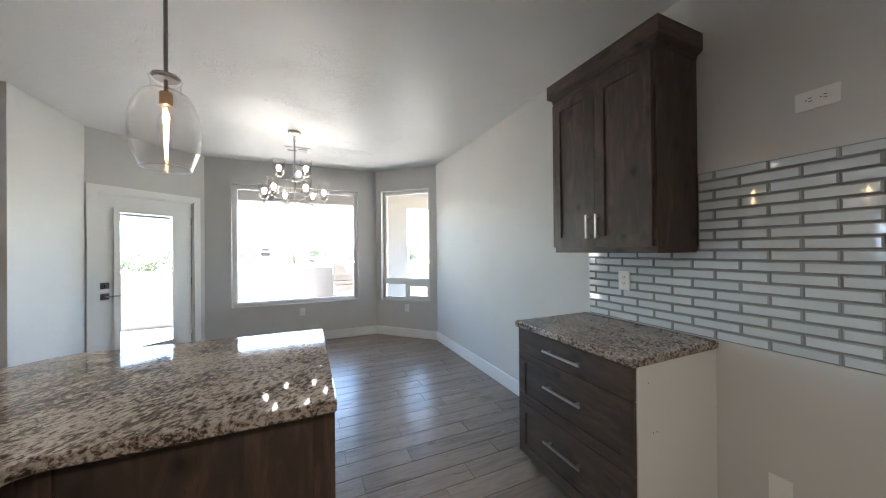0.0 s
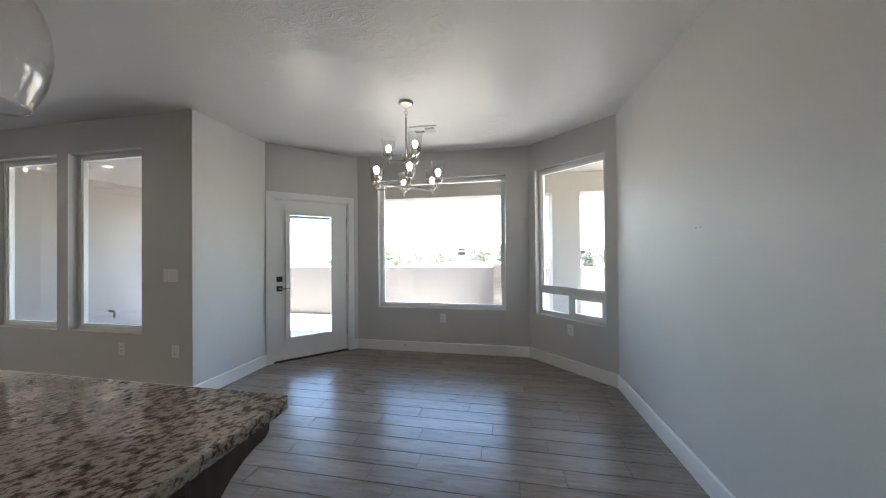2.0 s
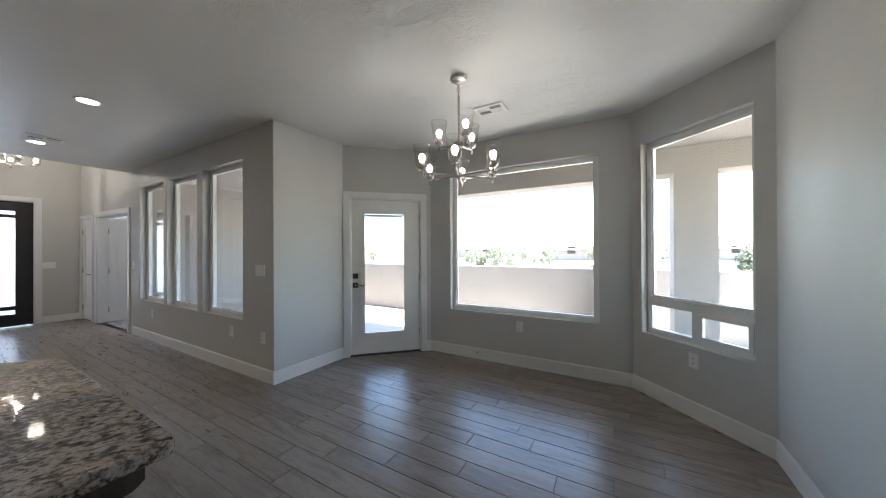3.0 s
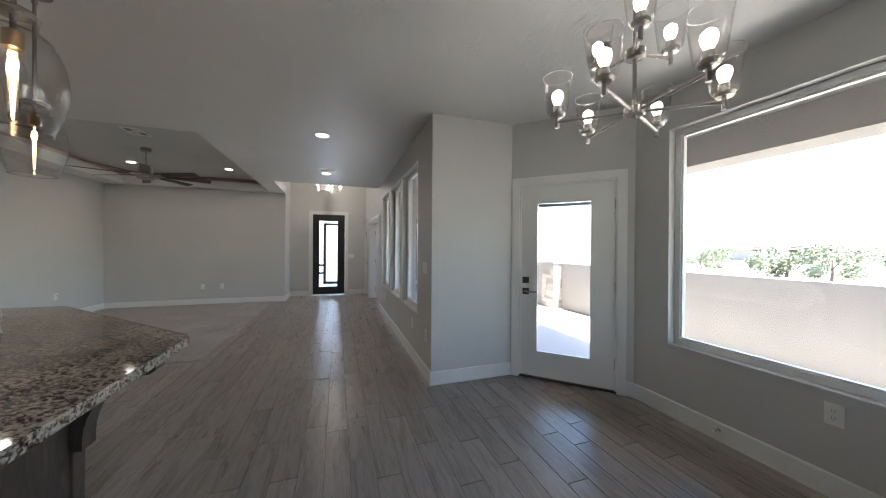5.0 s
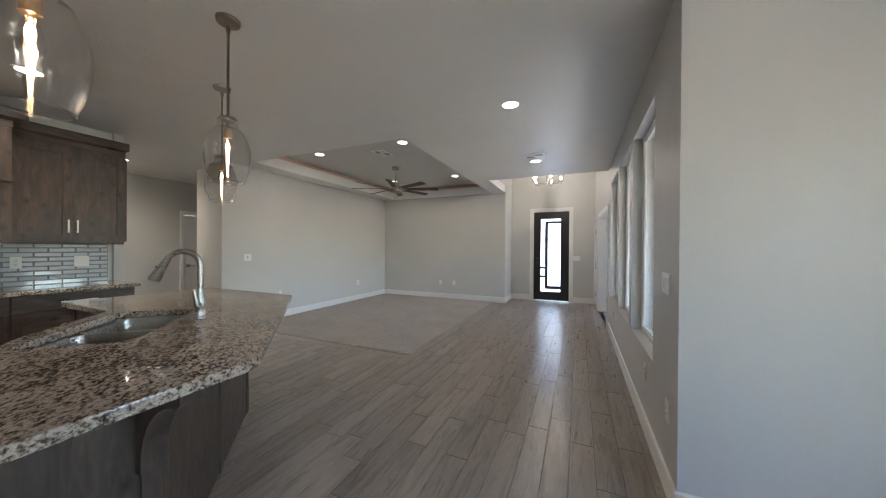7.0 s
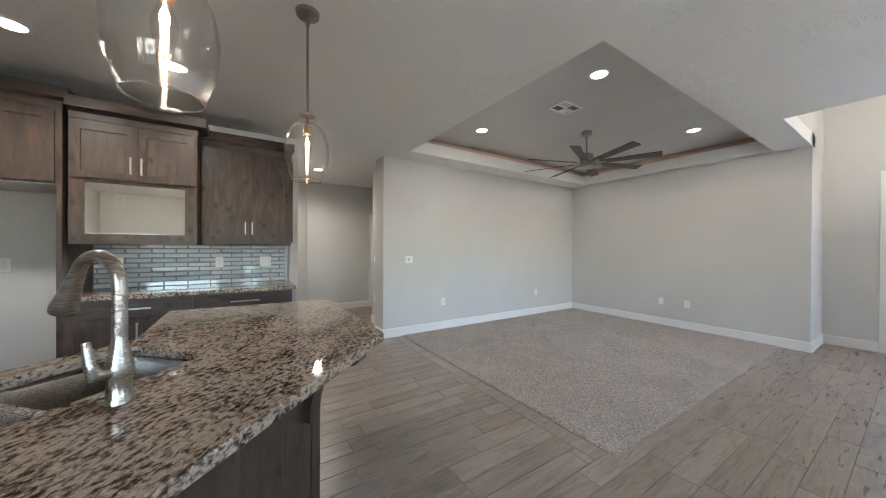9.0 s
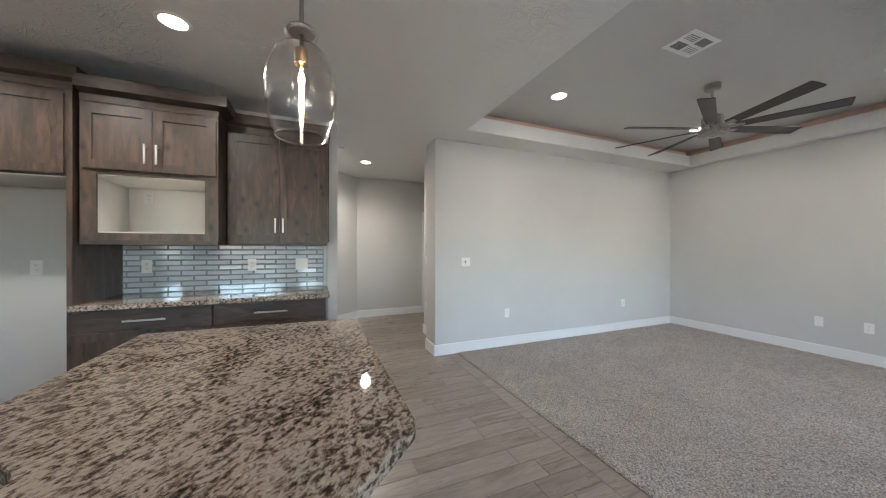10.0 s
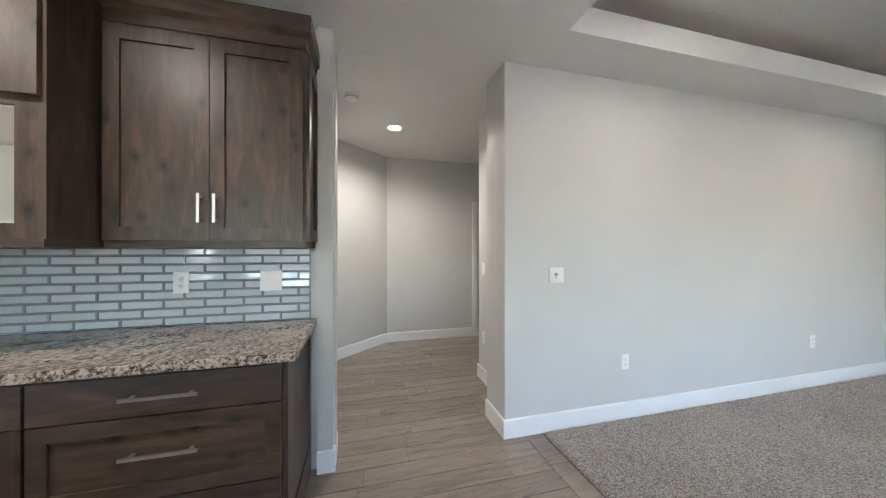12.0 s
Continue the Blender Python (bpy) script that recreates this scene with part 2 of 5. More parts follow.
wall("wall_foyer_return", (XF, YF0), (XL, YF0), -0.1, HF, thick=0.16)
wall("wall_living_far", (XL, YF0 - 0.16), (XL, YL), -0.1, H + 0.3)
wall("wall_living_side", (XL, YL), (XP, YL), -0.1, H + 0.3, thick=0.33)
wall("wall_passage_side", (-2.80, YL - 0.33), (-2.80, -2.20), -0.1, H + 0.1, thick=0.3)
wall("wall_passage_back", (-5.2, -3.70), (-1.93, -3.70), -0.1, H + 0.1, [(5.2 - 4.10, 5.2 - 3.34, 0.0, 2.05)])
wall("wall_passage_corner", (-1.93, -3.70), (-1.27, -3.10), -0.1, H + 0.1)
wall("wall_passage_kitchen", (-1.27, -3.10), (-1.27, YK - 0.16), -0.1, H + 0.1)
wall("wall_passage_end", (-5.2, -2.20), (-5.2, -3.70), -0.1, H + 0.1)
wall("wall_passage_inner", (-2.80 - 0.3, -2.20), (-5.2, -2.20), -0.1, H + 0.1)
bm = bmesh.new()
box(bm, XK + 0.012, -1.305, YK - 0.16, YE, -0.1, H + 0.1)
structure("wall_kitchen_end", bm, WALL, "narrow end of the kitchen wall in greige paint", "wall")
wall("wall_kitchen_back", (XK, YK), (XR, YK), -0.1, H + 0.3, thick=0.16)

# ceilings
TR = (-7.00, -2.82, -0.715, 2.11)     # tray opening over the living room
ZT = 3.02
LIP = 0.175                          # height of the tray's lip
bm = bmesh.new()
slab(bm, [-8.2, XL - 0.2, TR[0], -5.6, TR[1], XK, 2.9], [-4.2, YL - 0.2, TR[2], TR[3], YF0, YW, 6.7],
     lambda x, y: (TR[0] < x < TR[1] and TR[2] < y < TR[3]) or (x < -5.6 and y > YF0) or (y > YW and x < XK) or (x < XL - 0.2),
     lambda u, v, s: (u, v, H + LIP * s))
structure("ceiling", bm, CEIL, "grey-white hand-trowelled painted ceiling", "ceiling")
bm = bmesh.new()
g = 0.13
slab(bm, [TR[0] - g - 0.1, TR[0] - g, TR[1] + g, TR[1] + g + 0.1], [TR[2] - g - 0.1, TR[2] - g, TR[3] + g, TR[3] + g + 0.1],
     lambda x, y: TR[0] - g < x < TR[1] + g and TR[2] - g < y < TR[3] + g, lambda u, v, s: (u, v, H + LIP + 0.0001 + s * (ZT - H - LIP - 0.0002)))
structure("tray_cove", bm, COVE, "brown cove behind the tray ceiling lip", "trim")
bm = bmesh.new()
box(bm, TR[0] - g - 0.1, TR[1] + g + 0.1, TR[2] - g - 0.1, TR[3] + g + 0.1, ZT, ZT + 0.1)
structure("tray_ceiling", bm, CEIL_SHADED, "raised tray ceiling with trowelled paint, darkened for its shade", "ceiling")
bm = bmesh.new()
box(bm, XF - 0.2, -5.4, YF0 - 0.2, YW + 0.2, HF, HF + 0.1)
structure("foyer_ceiling", bm, CEIL, "high foyer ceiling with trowelled paint", "ceiling")
bm = bmesh.new()
box(bm, -5.6, -5.45, YF0, YW, H + LIP, HF)
box(bm, XL, -5.6, YF0 - 0.16, YF0, H + LIP, HF)
structure("wall_foyer_upper", bm, WALL, "upper foyer wall in light greige paint", "wall")
# floor bed under the planks
bm = bmesh.new()
slab(bm, [-8.2, -6.3, XW, 2.9], [-4.3, YW + 0.1, 6.6], lambda x, y: y > YW + 0.1 and x < XW, lambda u, v, s: (u, v, -0.004 - 0.09 * s))
structure("floor", bm, GROUT, "dark grout bed under wood-look plank tiles", "floor")


# ---------- more materials ----------
def alder(name, scale):
    """Dark-stained knotty alder; scale stretches the grain along one axis."""
    m = Mat(name, (0.1, 0.07, 0.05), 0.36)
    info = m.n("ShaderNodeObjectInfo")
    tc = m.n("ShaderNodeNewGeometry")
    add = m.t.nodes.new("ShaderNodeVectorMath")
    comb = m.n("ShaderNodeCombineXYZ")
    sh = m.math("MULTIPLY", info.outputs["Random"], 23.0)
    for i in range(3):
        m.link(sh, comb.inputs[i])
    m.link(tc.outputs["Position"], add.inputs[0])
    m.link(comb.outputs[0], add.inputs[1])
    mp = m.n("ShaderNodeMapping", Scale=scale)
    m.link(add.outputs[0], mp.inputs["Vector"])
    v = mp.outputs[0]
    broad = m.noise(v, 3.2, 4, 0.6, 0.9)
    fine = m.noise(v, 22, 6, 0.65, 0.5)
    col = m.ramp(broad, (0.28, (0.032, 0.023, 0.019)), (0.5, (0.064, 0.044, 0.033)), (0.74, (0.140, 0.088, 0.059)))
    col = m.mix(m.math("MULTIPLY", fine, 0.45), col, (0.042, 0.030, 0.024))
    vor = m.n("ShaderNodeTexVoronoi", Scale=7.5, Randomness=1.0)
    warp = m.n("ShaderNodeMapping", Scale=tuple(1.25 if k > 1 else 0.8 for k in scale))
    m.link(add.outputs[0], warp.inputs["Vector"])
    m.link(warp.outputs[0], vor.inputs["Vector"])
    knot = m.ramp(vor.outputs["Distance"], (0.07, (1, 1, 1)), (0.12, (0.6, 0.6, 0.6)), (0.30, (0, 0, 0)))
    crack = m.ramp(m.noise(v, 6.5, 2, 0.5, 1.4), (0.655, (0, 0, 0)), (0.665, (0.9, 0.9, 0.9)), (0.672, (0, 0, 0)))
    col = m.mix(crack, col, (0.014, 0.010, 0.008))
    col = m.mix(knot, col, (0.016, 0.010, 0.008))
    m.base(col)
    m.roughness(m.ramp(fine, (0.3, (0.33,) * 3), (0.7, (0.45,) * 3)))
    m.bump(m.math("SUBTRACT", fine, knot), 0.12, 0.0008)
    return m.m


WOOD_V = alder("stained_alder_upright", (5.0, 5.0, 0.9))
WOOD_H = alder("stained_alder_level", (0.9, 0.9, 5.0))


def granite_material():
    m = Mat("speckled_granite", (0.4, 0.35, 0.3), 0.08)
    # chips drawn out along one slanting direction
    mp = m.n("ShaderNodeMapping", Rotation=(0, 0, 0.92), Scale=(1.55, 1.0, 1.0))
    mp.vector_type = "TEXTURE"
    m.link(m.n("ShaderNodeNewGeometry").outputs["Position"], mp.inputs["Vector"])
    v = mp.outputs[0]
    a = m.noise(v, 76, 4, 0.64, 0.35)
    b = m.noise(v, 6.5, 3, 0.6, 0.8)
    c = m.noise(v, 130, 3, 0.6)
    mixed = m.math("ADD", m.math("MULTIPLY", a, 0.74), m.math("MULTIPLY", b, 0.26))
    col = m.ramp(mixed, (0.385, (0.034, 0.026, 0.021)), (0.435, (0.095, 0.068, 0.052)), (0.470, (0.185, 0.142, 0.112)),
                 (0.505, (0.30, 0.248, 0.206)), (0.57, (0.43, 0.368, 0.312)), (0.67, (0.33, 0.28, 0.238)))
    col = m.mix(m.ramp(c, (0.60, (0, 0, 0)), (0.66, (0.7, 0.7, 0.7))), col, (0.10, 0.078, 0.064))
    vor = m.n("ShaderNodeTexVoronoi", Scale=62.0)
    m.link(v, vor.inputs["Vector"])
    col = m.mix(m.ramp(vor.outputs["Distance"], (0.10, (0.5, 0.5, 0.5)), (0.22, (0, 0, 0))), col, (0.62, 0.56, 0.50))
    m.base(col)
    m.roughness(m.ramp(a, (0.3, (0.035,) * 3), (0.7, (0.07,) * 3)))
    m.bump(c, 0.03, 0.0004)
    return m.m


GRANITE = granite_material()


def metal(name, colour, rough, stretch=(1, 1, 40)):
    m = Mat(name, colour, rough, 1.0)
    v = m.coords(stretch)
    f = m.noise(v, 30, 3)
    m.roughness(m.ramp(f, (0.3, (rough - 0.06,) * 3), (0.7, (rough + 0.08,) * 3)))
    return m.m


NICKEL = metal("brushed_nickel", (0.42, 0.395, 0.37), 0.29)
PULL = Mat("satin_nickel_pull", (0.58, 0.555, 0.53), 0.34, 1.0).m
DARKMETAL = metal("antique_pewter", (0.33, 0.30, 0.275), 0.36)
BRASS = metal("warm_socket_metal", (0.58, 0.42, 0.28), 0.36)
STEEL = metal("stainless_sink_steel", (0.40, 0.375, 0.345), 0.27, (3, 3, 90))
IRON = metal("dark_bronze_lock", (0.10, 0.09, 0.085), 0.42)


def glass_material(name, tint=(1, 1, 1), gloss=1.0, power=3.5):
    m = Mat(name)
    nt = m.t
    nt.nodes.remove(m.b)
    out = nt.nodes["Material Output"]
    tr = m.n("ShaderNodeBsdfTransparent", Color=(*tint, 1))
    gl = m.n("ShaderNodeBsdfGlossy", Roughness=0.02)
    lw = m.n("ShaderNodeLayerWeight", Blend=0.5)
    edge = m.math("POWER", lw.outputs["Facing"], power)
    mx = m.n("ShaderNodeMixShader")
    m.link(m.math("ADD", m.math("MULTIPLY", edge, 0.8 * gloss), 0.04 * gloss), mx.inputs[0])
    m.link(tr.outputs[0], mx.inputs[1])
    m.link(gl.outputs[0], mx.inputs[2])
    m.link(mx.outputs[0], out.inputs["Surface"])
    return m.m


GLASS = glass_material("clear_lamp_glass", (0.985, 0.98, 0.975), 1.0, 3.6)
RIM = glass_material("thick_glass_rim", (0.97, 0.97, 0.965), 1.6, 1.6)
PANE = glass_material("window_pane", (0.93, 0.95, 0.945), 0.9)


def frosted_material():
    m = Mat("frosted_door_glass")
    nt = m.t
    nt.nodes.remove(m.b)
    tl = m.n("ShaderNodeBsdfTranslucent", Color=(0.95, 0.97, 1.0, 1))
    tr = m.n("ShaderNodeBsdfTransparent", Color=(0.9, 0.93, 0.95, 1))
    nz = m.noise(m.coords(), 120, 2)
    mx = m.n("ShaderNodeMixShader")
    m.link(m.ramp(nz, (0.3, (0.10,) * 3), (0.7, (0.22,) * 3)), mx.inputs[0])
    m.link(tl.outputs[0], mx.inputs[1])
    m.link(tr.outputs[0], mx.inputs[2])
    m.link(mx.outputs[0], nt.nodes["Material Output"].inputs["Surface"])
    return m.m


FROST = frosted_material()


def glow(name, colour, strength):
    m = Mat(name, (0.9, 0.9, 0.88), 0.5)
    m.set("Emission Color", (*colour, 1)).set("Emission Strength", strength)
    return m.m


BULB = glow("lit_frosted_bulb", (1.0, 0.93, 0.84), BULB_GLOW)
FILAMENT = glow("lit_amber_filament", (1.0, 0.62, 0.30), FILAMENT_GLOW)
CANLENS = glow("lit_downlight_lens", (1.0, 0.90, 0.77), CAN_GLOW)
PLASTIC = paint_material("white_plastic", (0.80, 0.79, 0.77), 0.35, 0.03)
DARK = paint_material("dark_slot", (0.03, 0.03, 0.03), 0.6, 0.05)
BLACKDOOR = paint_material("black_door_paint", (0.022, 0.021, 0.022), 0.40, 0.06)
MELAMINE = paint_material("raw_white_melamine", (0.76, 0.74, 0.70), 0.45, 0.05)
LOUVRE = paint_material("grey_vent_louvre", (0.28, 0.28, 0.28), 0.5, 0.05)
BLADE = paint_material("dark_fan_blade", (0.055, 0.048, 0.044), 0.42, 0.10)


def tile_material():
    m = Mat("grey_glass_tile", (0.44, 0.46, 0.47), 0.05)
    info = m.n("ShaderNodeObjectInfo")
    m.base(m.ramp(info.outputs["Random"], (0.0, (0.52, 0.57, 0.605)), (1.0, (0.60, 0.65, 0.685))))
    m.set("Coat Weight", 1.0).set("Coat Roughness", 0.03)
    m.bump(m.noise(m.coords(), 9, 2), 0.02, 0.002)
    return m.m


TILE = tile_material()
# base colour darkened in place of the dark reflections in the bevels
TILE_EDGE = Mat("grey_glass_tile_dark_bevel", (0.34, 0.365, 0.385), 0.04).set("Coat Weight", 1.0).m
TGROUT = paint_material("grey_tile_grout", (0.27, 0.265, 0.255), 0.9, 0.5)


def carpet_material():
    m = Mat("cut_pile_carpet", (0.3, 0.27, 0.25), 0.95, spec=0.1)
    v = m.coords()
    fleck = m.noise(v, 112, 4, 0.75)
    big = m.noise(v, 2.2, 3, 0.6, 0.5)
    mid = m.noise(v, 30, 3, 0.6)
    col = m.ramp(fleck, (0.37, (0.075, 0.064, 0.056)), (0.49, (0.32, 0.285, 0.26)), (0.62, (0.68, 0.62, 0.57)))
    col = m.mix(1.0, col, m.ramp(big, (0.3, (0.88, 0.88, 0.88)), (0.7, (1.08, 1.07, 1.06))), "MULTIPLY")
    m.base(col)
    m.set("Sheen Weight", 0.15)
    m.bump(m.math("ADD", m.math("MULTIPLY", fleck, 1.0), m.math("MULTIPLY", mid, 0.7)), 1.0, 0.010)
    return m.m


CARPET = carpet_material()
CONCRETE = paint_material("patio_concrete", (0.45, 0.42, 0.39), 0.85, 0.5)


def stone_material():
    m = Mat("ledge_stone", (0.4, 0.36, 0.32), 0.85)
    info = m.n("ShaderNodeObjectInfo")
    v = m.coords()
    col = m.ramp(info.outputs["Random"], (0.0, (0.24, 0.20, 0.17)), (0.5, (0.38, 0.34, 0.30)), (1.0, (0.52, 0.48, 0.43)))
    m.base(m.mix(m.math("MULTIPLY", m.noise(v, 25, 4), 0.5), col, (0.27, 0.24, 0.21)))
    m.bump(m.noise(v, 40, 4), 0.7, 0.006)
    return m.m


STONE = stone_material()


def leaf_material():
    m = Mat("tree_leaf", (0.06, 0.1, 0.03), 0.6)
    geo = m.n("ShaderNodeNewGeometry")
    m.base(m.ramp(geo.outputs["Random Per Island"], (0.0, (0.09, 0.105, 0.065)), (1.0, (0.17, 0.19, 0.125))))
    return m.m


LEAF = leaf_material()
BARK = paint_material("tree_bark", (0.12, 0.09, 0.07), 0.9, 0.8)


def earth_material():
    m = Mat("dry_desert_ground", (0.4, 0.33, 0.26), 0.95)
    v = m.coords()
    m.base(m.mix(m.ramp(m.noise(v, 0.25, 5, 0.65), (0.48, (0, 0, 0)), (0.62, (1, 1, 1))), (0.34, 0.285, 0.23), (0.16, 0.17, 0.10)))
    m.bump(m.noise(v, 3, 5), 0.5, 0.05)
    return m.m


EARTH = earth_material()
ROOFTILE = paint_material("clay_roof_tile", (0.42, 0.27, 0.20), 0.8, 0.6)


# ---------- patio and the land beyond the windows ----------
PZ = -0.10
bm = bmesh.new()
slab(bm, [-400, -60, -20, -5.4, XW - 0.16, 3.2, 20, 60, 400], [-300, -60, -20, -4.0, YW + 0.16, 6.7, 20, 60, 900],
     lambda x, y: -5.4 < x < 3.2 and -4.0 < y < 6.7 and not (x < XW - 0.16 and y > YW + 0.16), lambda u, v, s: (u, v, PZ - 0.02 - 0.3 * s))
structure("ground", bm, EARTH, "dry pale desert ground with scrub", "ground")
bm = bmesh.new()
slab(bm, [-5.21, XW - 0.17, 3.0, 6.5], [YW + 0.17, 6.55, 8.98], lambda x, y: x > XW - 0.17 and y < 6.55, lambda u, v, s: (u, v, PZ - 0.019 * s))
structure("patio_floor", bm, CONCRETE, "pale smooth concrete patio floor", "patio floor")
bm = bmesh.new()
box(bm, -9.5, -5.22, 9.0, 9.2, PZ - 0.02, 1.02)
box(bm, -4.74, 12.0, 9.0, 9.2, PZ - 0.02, 1.02)
bevel(bm, 0.05, 3)
structure("garden_wall", bm, STUCCO, "low beige stucco garden wall around the patio", "garden wall")
bm = bmesh.new()
box(bm, -5.46, -5.22, YW + 0.16, 7.3, PZ - 0.02, 3.4)
structure("patio_side_wall", bm, STUCCO, "pale beige stucco side wall of the patio", "wall")
bm = bmesh.new()
xo = XW - 0.18
for pts in ([(-5.46, YW + 0.17), (xo, YW + 0.17), (xo, 7.75), (-5.46, 7.75)], [(xo, 6.56), (6.5, 6.56), (6.5, 7.75), (xo, 7.75)],
            [(xo, 5.66), (-0.66, 6.56), (xo, 6.56)], [(2.80, 5.66), (2.80, 6.56), (1.93, 6.56)], [(2.80, 4.6), (6.5, 4.6), (6.5, 6.56), (2.80, 6.56)]):
    prism(bm, pts, 2.62, 2.9)
box(bm, -5.46, 6.5, 7.42, 7.80, 2.31, 2.619)
structure("patio_roof", bm, STUCCO, "stucco patio roof with a deep front beam", "patio roof")


def column(x, y, w):
    bm = bmesh.new()
    prism(bm, [(x - w / 2, y - w / 2), (x + w / 2, y - w / 2), (x + w / 2, y + w / 2), (x - w / 2, y + w / 2)], PZ, 2.309)
    bevel(bm, 0.06, 4)
    structure("patio_column", bm, STUCCO, "thick beige stucco patio column with soft edges", "column", True)


column(2.50, 7.62, 0.42)


def stone_pillar(x, y, w, top):
    pil = thing("stone_pillar", "stacked ledge-stone pillar with a flat cap by the low wall", "pillar", "stone pillars", pose(x, y, PZ))
    bm = bmesh.new()
    box(bm, -w / 2 + 0.03, w / 2 - 0.03, -w / 2 + 0.03, w / 2 - 0.03, 0, top - 0.06)
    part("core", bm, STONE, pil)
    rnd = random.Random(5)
    z = 0.0
    while z < top - 0.13:
        h = min(rnd.choice((0.08, 0.10, 0.13)), top - 0.065 - z)
        for side in range(4):
            cuts = [-w / 2, rnd.uniform(-0.3, 0.3) * w, w / 2]
            for a, b in zip(cuts, cuts[1:]):
                bm = bmesh.new()
                box(bm, a + 0.004, b - 0.004, -w / 2 - rnd.uniform(0, 0.02), -w / 2 + 0.06, z + 0.004, z + h - 0.004)
                part("stone", bm, STONE, pil, m=pose(0, 0, 0, 0, 0, 90 * side))
        z += h
    bm = bmesh.new()
    box(bm, -w / 2 - 0.04, w / 2 + 0.04, -w / 2 - 0.04, w / 2 + 0.04, top - 0.06, top)
    bevel(bm, 0.012)
    part("cap", bm, CONCRETE, pil, "pale concrete cap")


stone_pillar(1.54, 8.70, 0.45, 1.23)
stone_pillar(-4.98, 9.0, 0.46, 1.17)
# hose tap
tap = thing("hose_tap", "small brass garden tap on the stucco wall", "tap", m=pose(-5.22, 6.41, 0.34))
bm = bmesh.new()
tube(bm, [(0, 0, 0.05), (0.08, 0, 0.05), (0.11, 0, 0.03), (0.11, 0, -0.06)], 0.016)
part("spout", bm, IRON, tap, smooth=True)
bm = bmesh.new()
tube(bm, [(0.06, -0.035, 0.0), (0.13, 0.035, 0.0)], 0.008)
part("tap_handle", bm, BRASS, tap, smooth=True)


def tree(x, y, h, seed, z=PZ, wide=0.5):
    rnd = random.Random(seed)
    t = thing("tree", "distant round leafy green tree behind the garden wall", "tree", "distant trees", pose(x, y, z))
    bm = bmesh.new()
    tube(bm, [(0, 0, 0), (0.02 * h, 0, 0.25 * h), (0, 0.02 * h, 0.55 * h)], 0.04 * h, 8, [0.045 * h, 0.032 * h, 0.015 * h])
    for k in range(5):
        a = k * 1.3 + rnd.random()
        tube(bm, [(0, 0, 0.3 * h), (0.2 * h * math.cos(a), 0.2 * h * math.sin(a), 0.6 * h)], 0.012 * h, 6, [0.018 * h, 0.006 * h])
    part("trunk", bm, BARK, t)
    clumps = [(rnd.gauss(0, 0.45) * wide * h, rnd.gauss(0, 0.45) * wide * h, h * rnd.uniform(0.12, 0.88), rnd.uniform(0.12, 0.22) * h) for _ in range(20)]
    verts, faces = [], []
    for cx, cy, cz, cr in clumps:
        for _ in range(110):
            d = Vector((rnd.gauss(0, 1), rnd.gauss(0, 1), rnd.gauss(0, 0.8))).normalized() * cr * rnd.uniform(0.55, 1.1)
            c = Vector((cx, cy, cz)) + d
            u = Vector((rnd.gauss(0, 1), rnd.gauss(0, 1), rnd.gauss(0, 1))).normalized() * 0.036 * h
            w = u.orthogonal().normalized() * 0.026 * h
            i = len(verts)
            verts += [c - u, c + w, c + u, c - w]
            faces.append((i, i + 1, i + 2, i + 3))
    me = bpy.data.meshes.new("crown")
    me.from_pydata([tuple(p) for p in verts], [], faces)
    me.materials.append(LEAF)
    crown = new("crown", me)
    crown.parent = t


for x, y, h, seed, wide in ((-8.4, 27, 2.2, 1, 0.7), (-6.4, 26, 2.0, 2, 0.7), (-4.6, 31, 1.8, 3, 0.8), (-0.6, 40, 2.5, 4, 0.7), (1.4, 44, 2.7, 5, 0.7), (3.4, 39, 2.2, 6, 0.8),
                            (5.6, 30, 2.0, 7, 0.7), (8.0, 26, 2.1, 8, 0.7), (9.6, 29, 2.3, 9, 0.7), (11.8, 25, 1.9, 10, 0.8), (-14, 30, 2.0, 11, 0.8), (-21, 44, 2.3, 12, 0.8),
                            (-29, 36, 1.9, 13, 0.8), (15, 33, 2.2, 14, 0.8), (-11, 48, 2.4, 15, 0.9), (6.5, 55, 2.8, 16, 0.9)):
    tree(x, y, h * 0.88, seed, PZ, wide)


def house(x, y, w, d, h, rz):
    hs = thing("house", "distant low beige house with a pitched tile roof", "house", "distant houses", pose(x, y, PZ, 0, 0, rz))
    bm = bmesh.new()
    box(bm, -w / 2, w / 2, -d / 2, d / 2, 0, h)
    part("wall", bm, STUCCO, hs)
    bm = bmesh.new()
    e = 0.5
    a = [bm.verts.new(p) for p in ((-w / 2 - e, -d / 2 - e, h), (w / 2 + e, -d / 2 - e, h), (w / 2 + e, d / 2 + e, h), (-w / 2 - e, d / 2 + e, h), (-w / 2 + d / 2, 0, h + d * 0.2), (w / 2 - d / 2, 0, h + d * 0.2))]
    for f in ((0, 1, 5, 4), (2, 3, 4, 5), (1, 2, 5), (3, 0, 4), (0, 3, 2, 1)):
        bm.faces.new([a[i] for i in f])
    part("roof", bm, ROOFTILE, hs)
    for k in range(3):
        bm = bmesh.new()
        cx = -w / 2 + w * (k + 0.5) / 3
        box(bm, cx - 0.5, cx + 0.5, -d / 2 - 0.04, -d / 2 + 0.02, 0.9, 1.9)
        part("window", bm, DARK, hs)


house(-1.5, 52, 11, 8, 1.4, 12)
house(-24, 62, 12, 8, 1.6, -10)
house(14, 60, 12, 8, 1.5, 5)
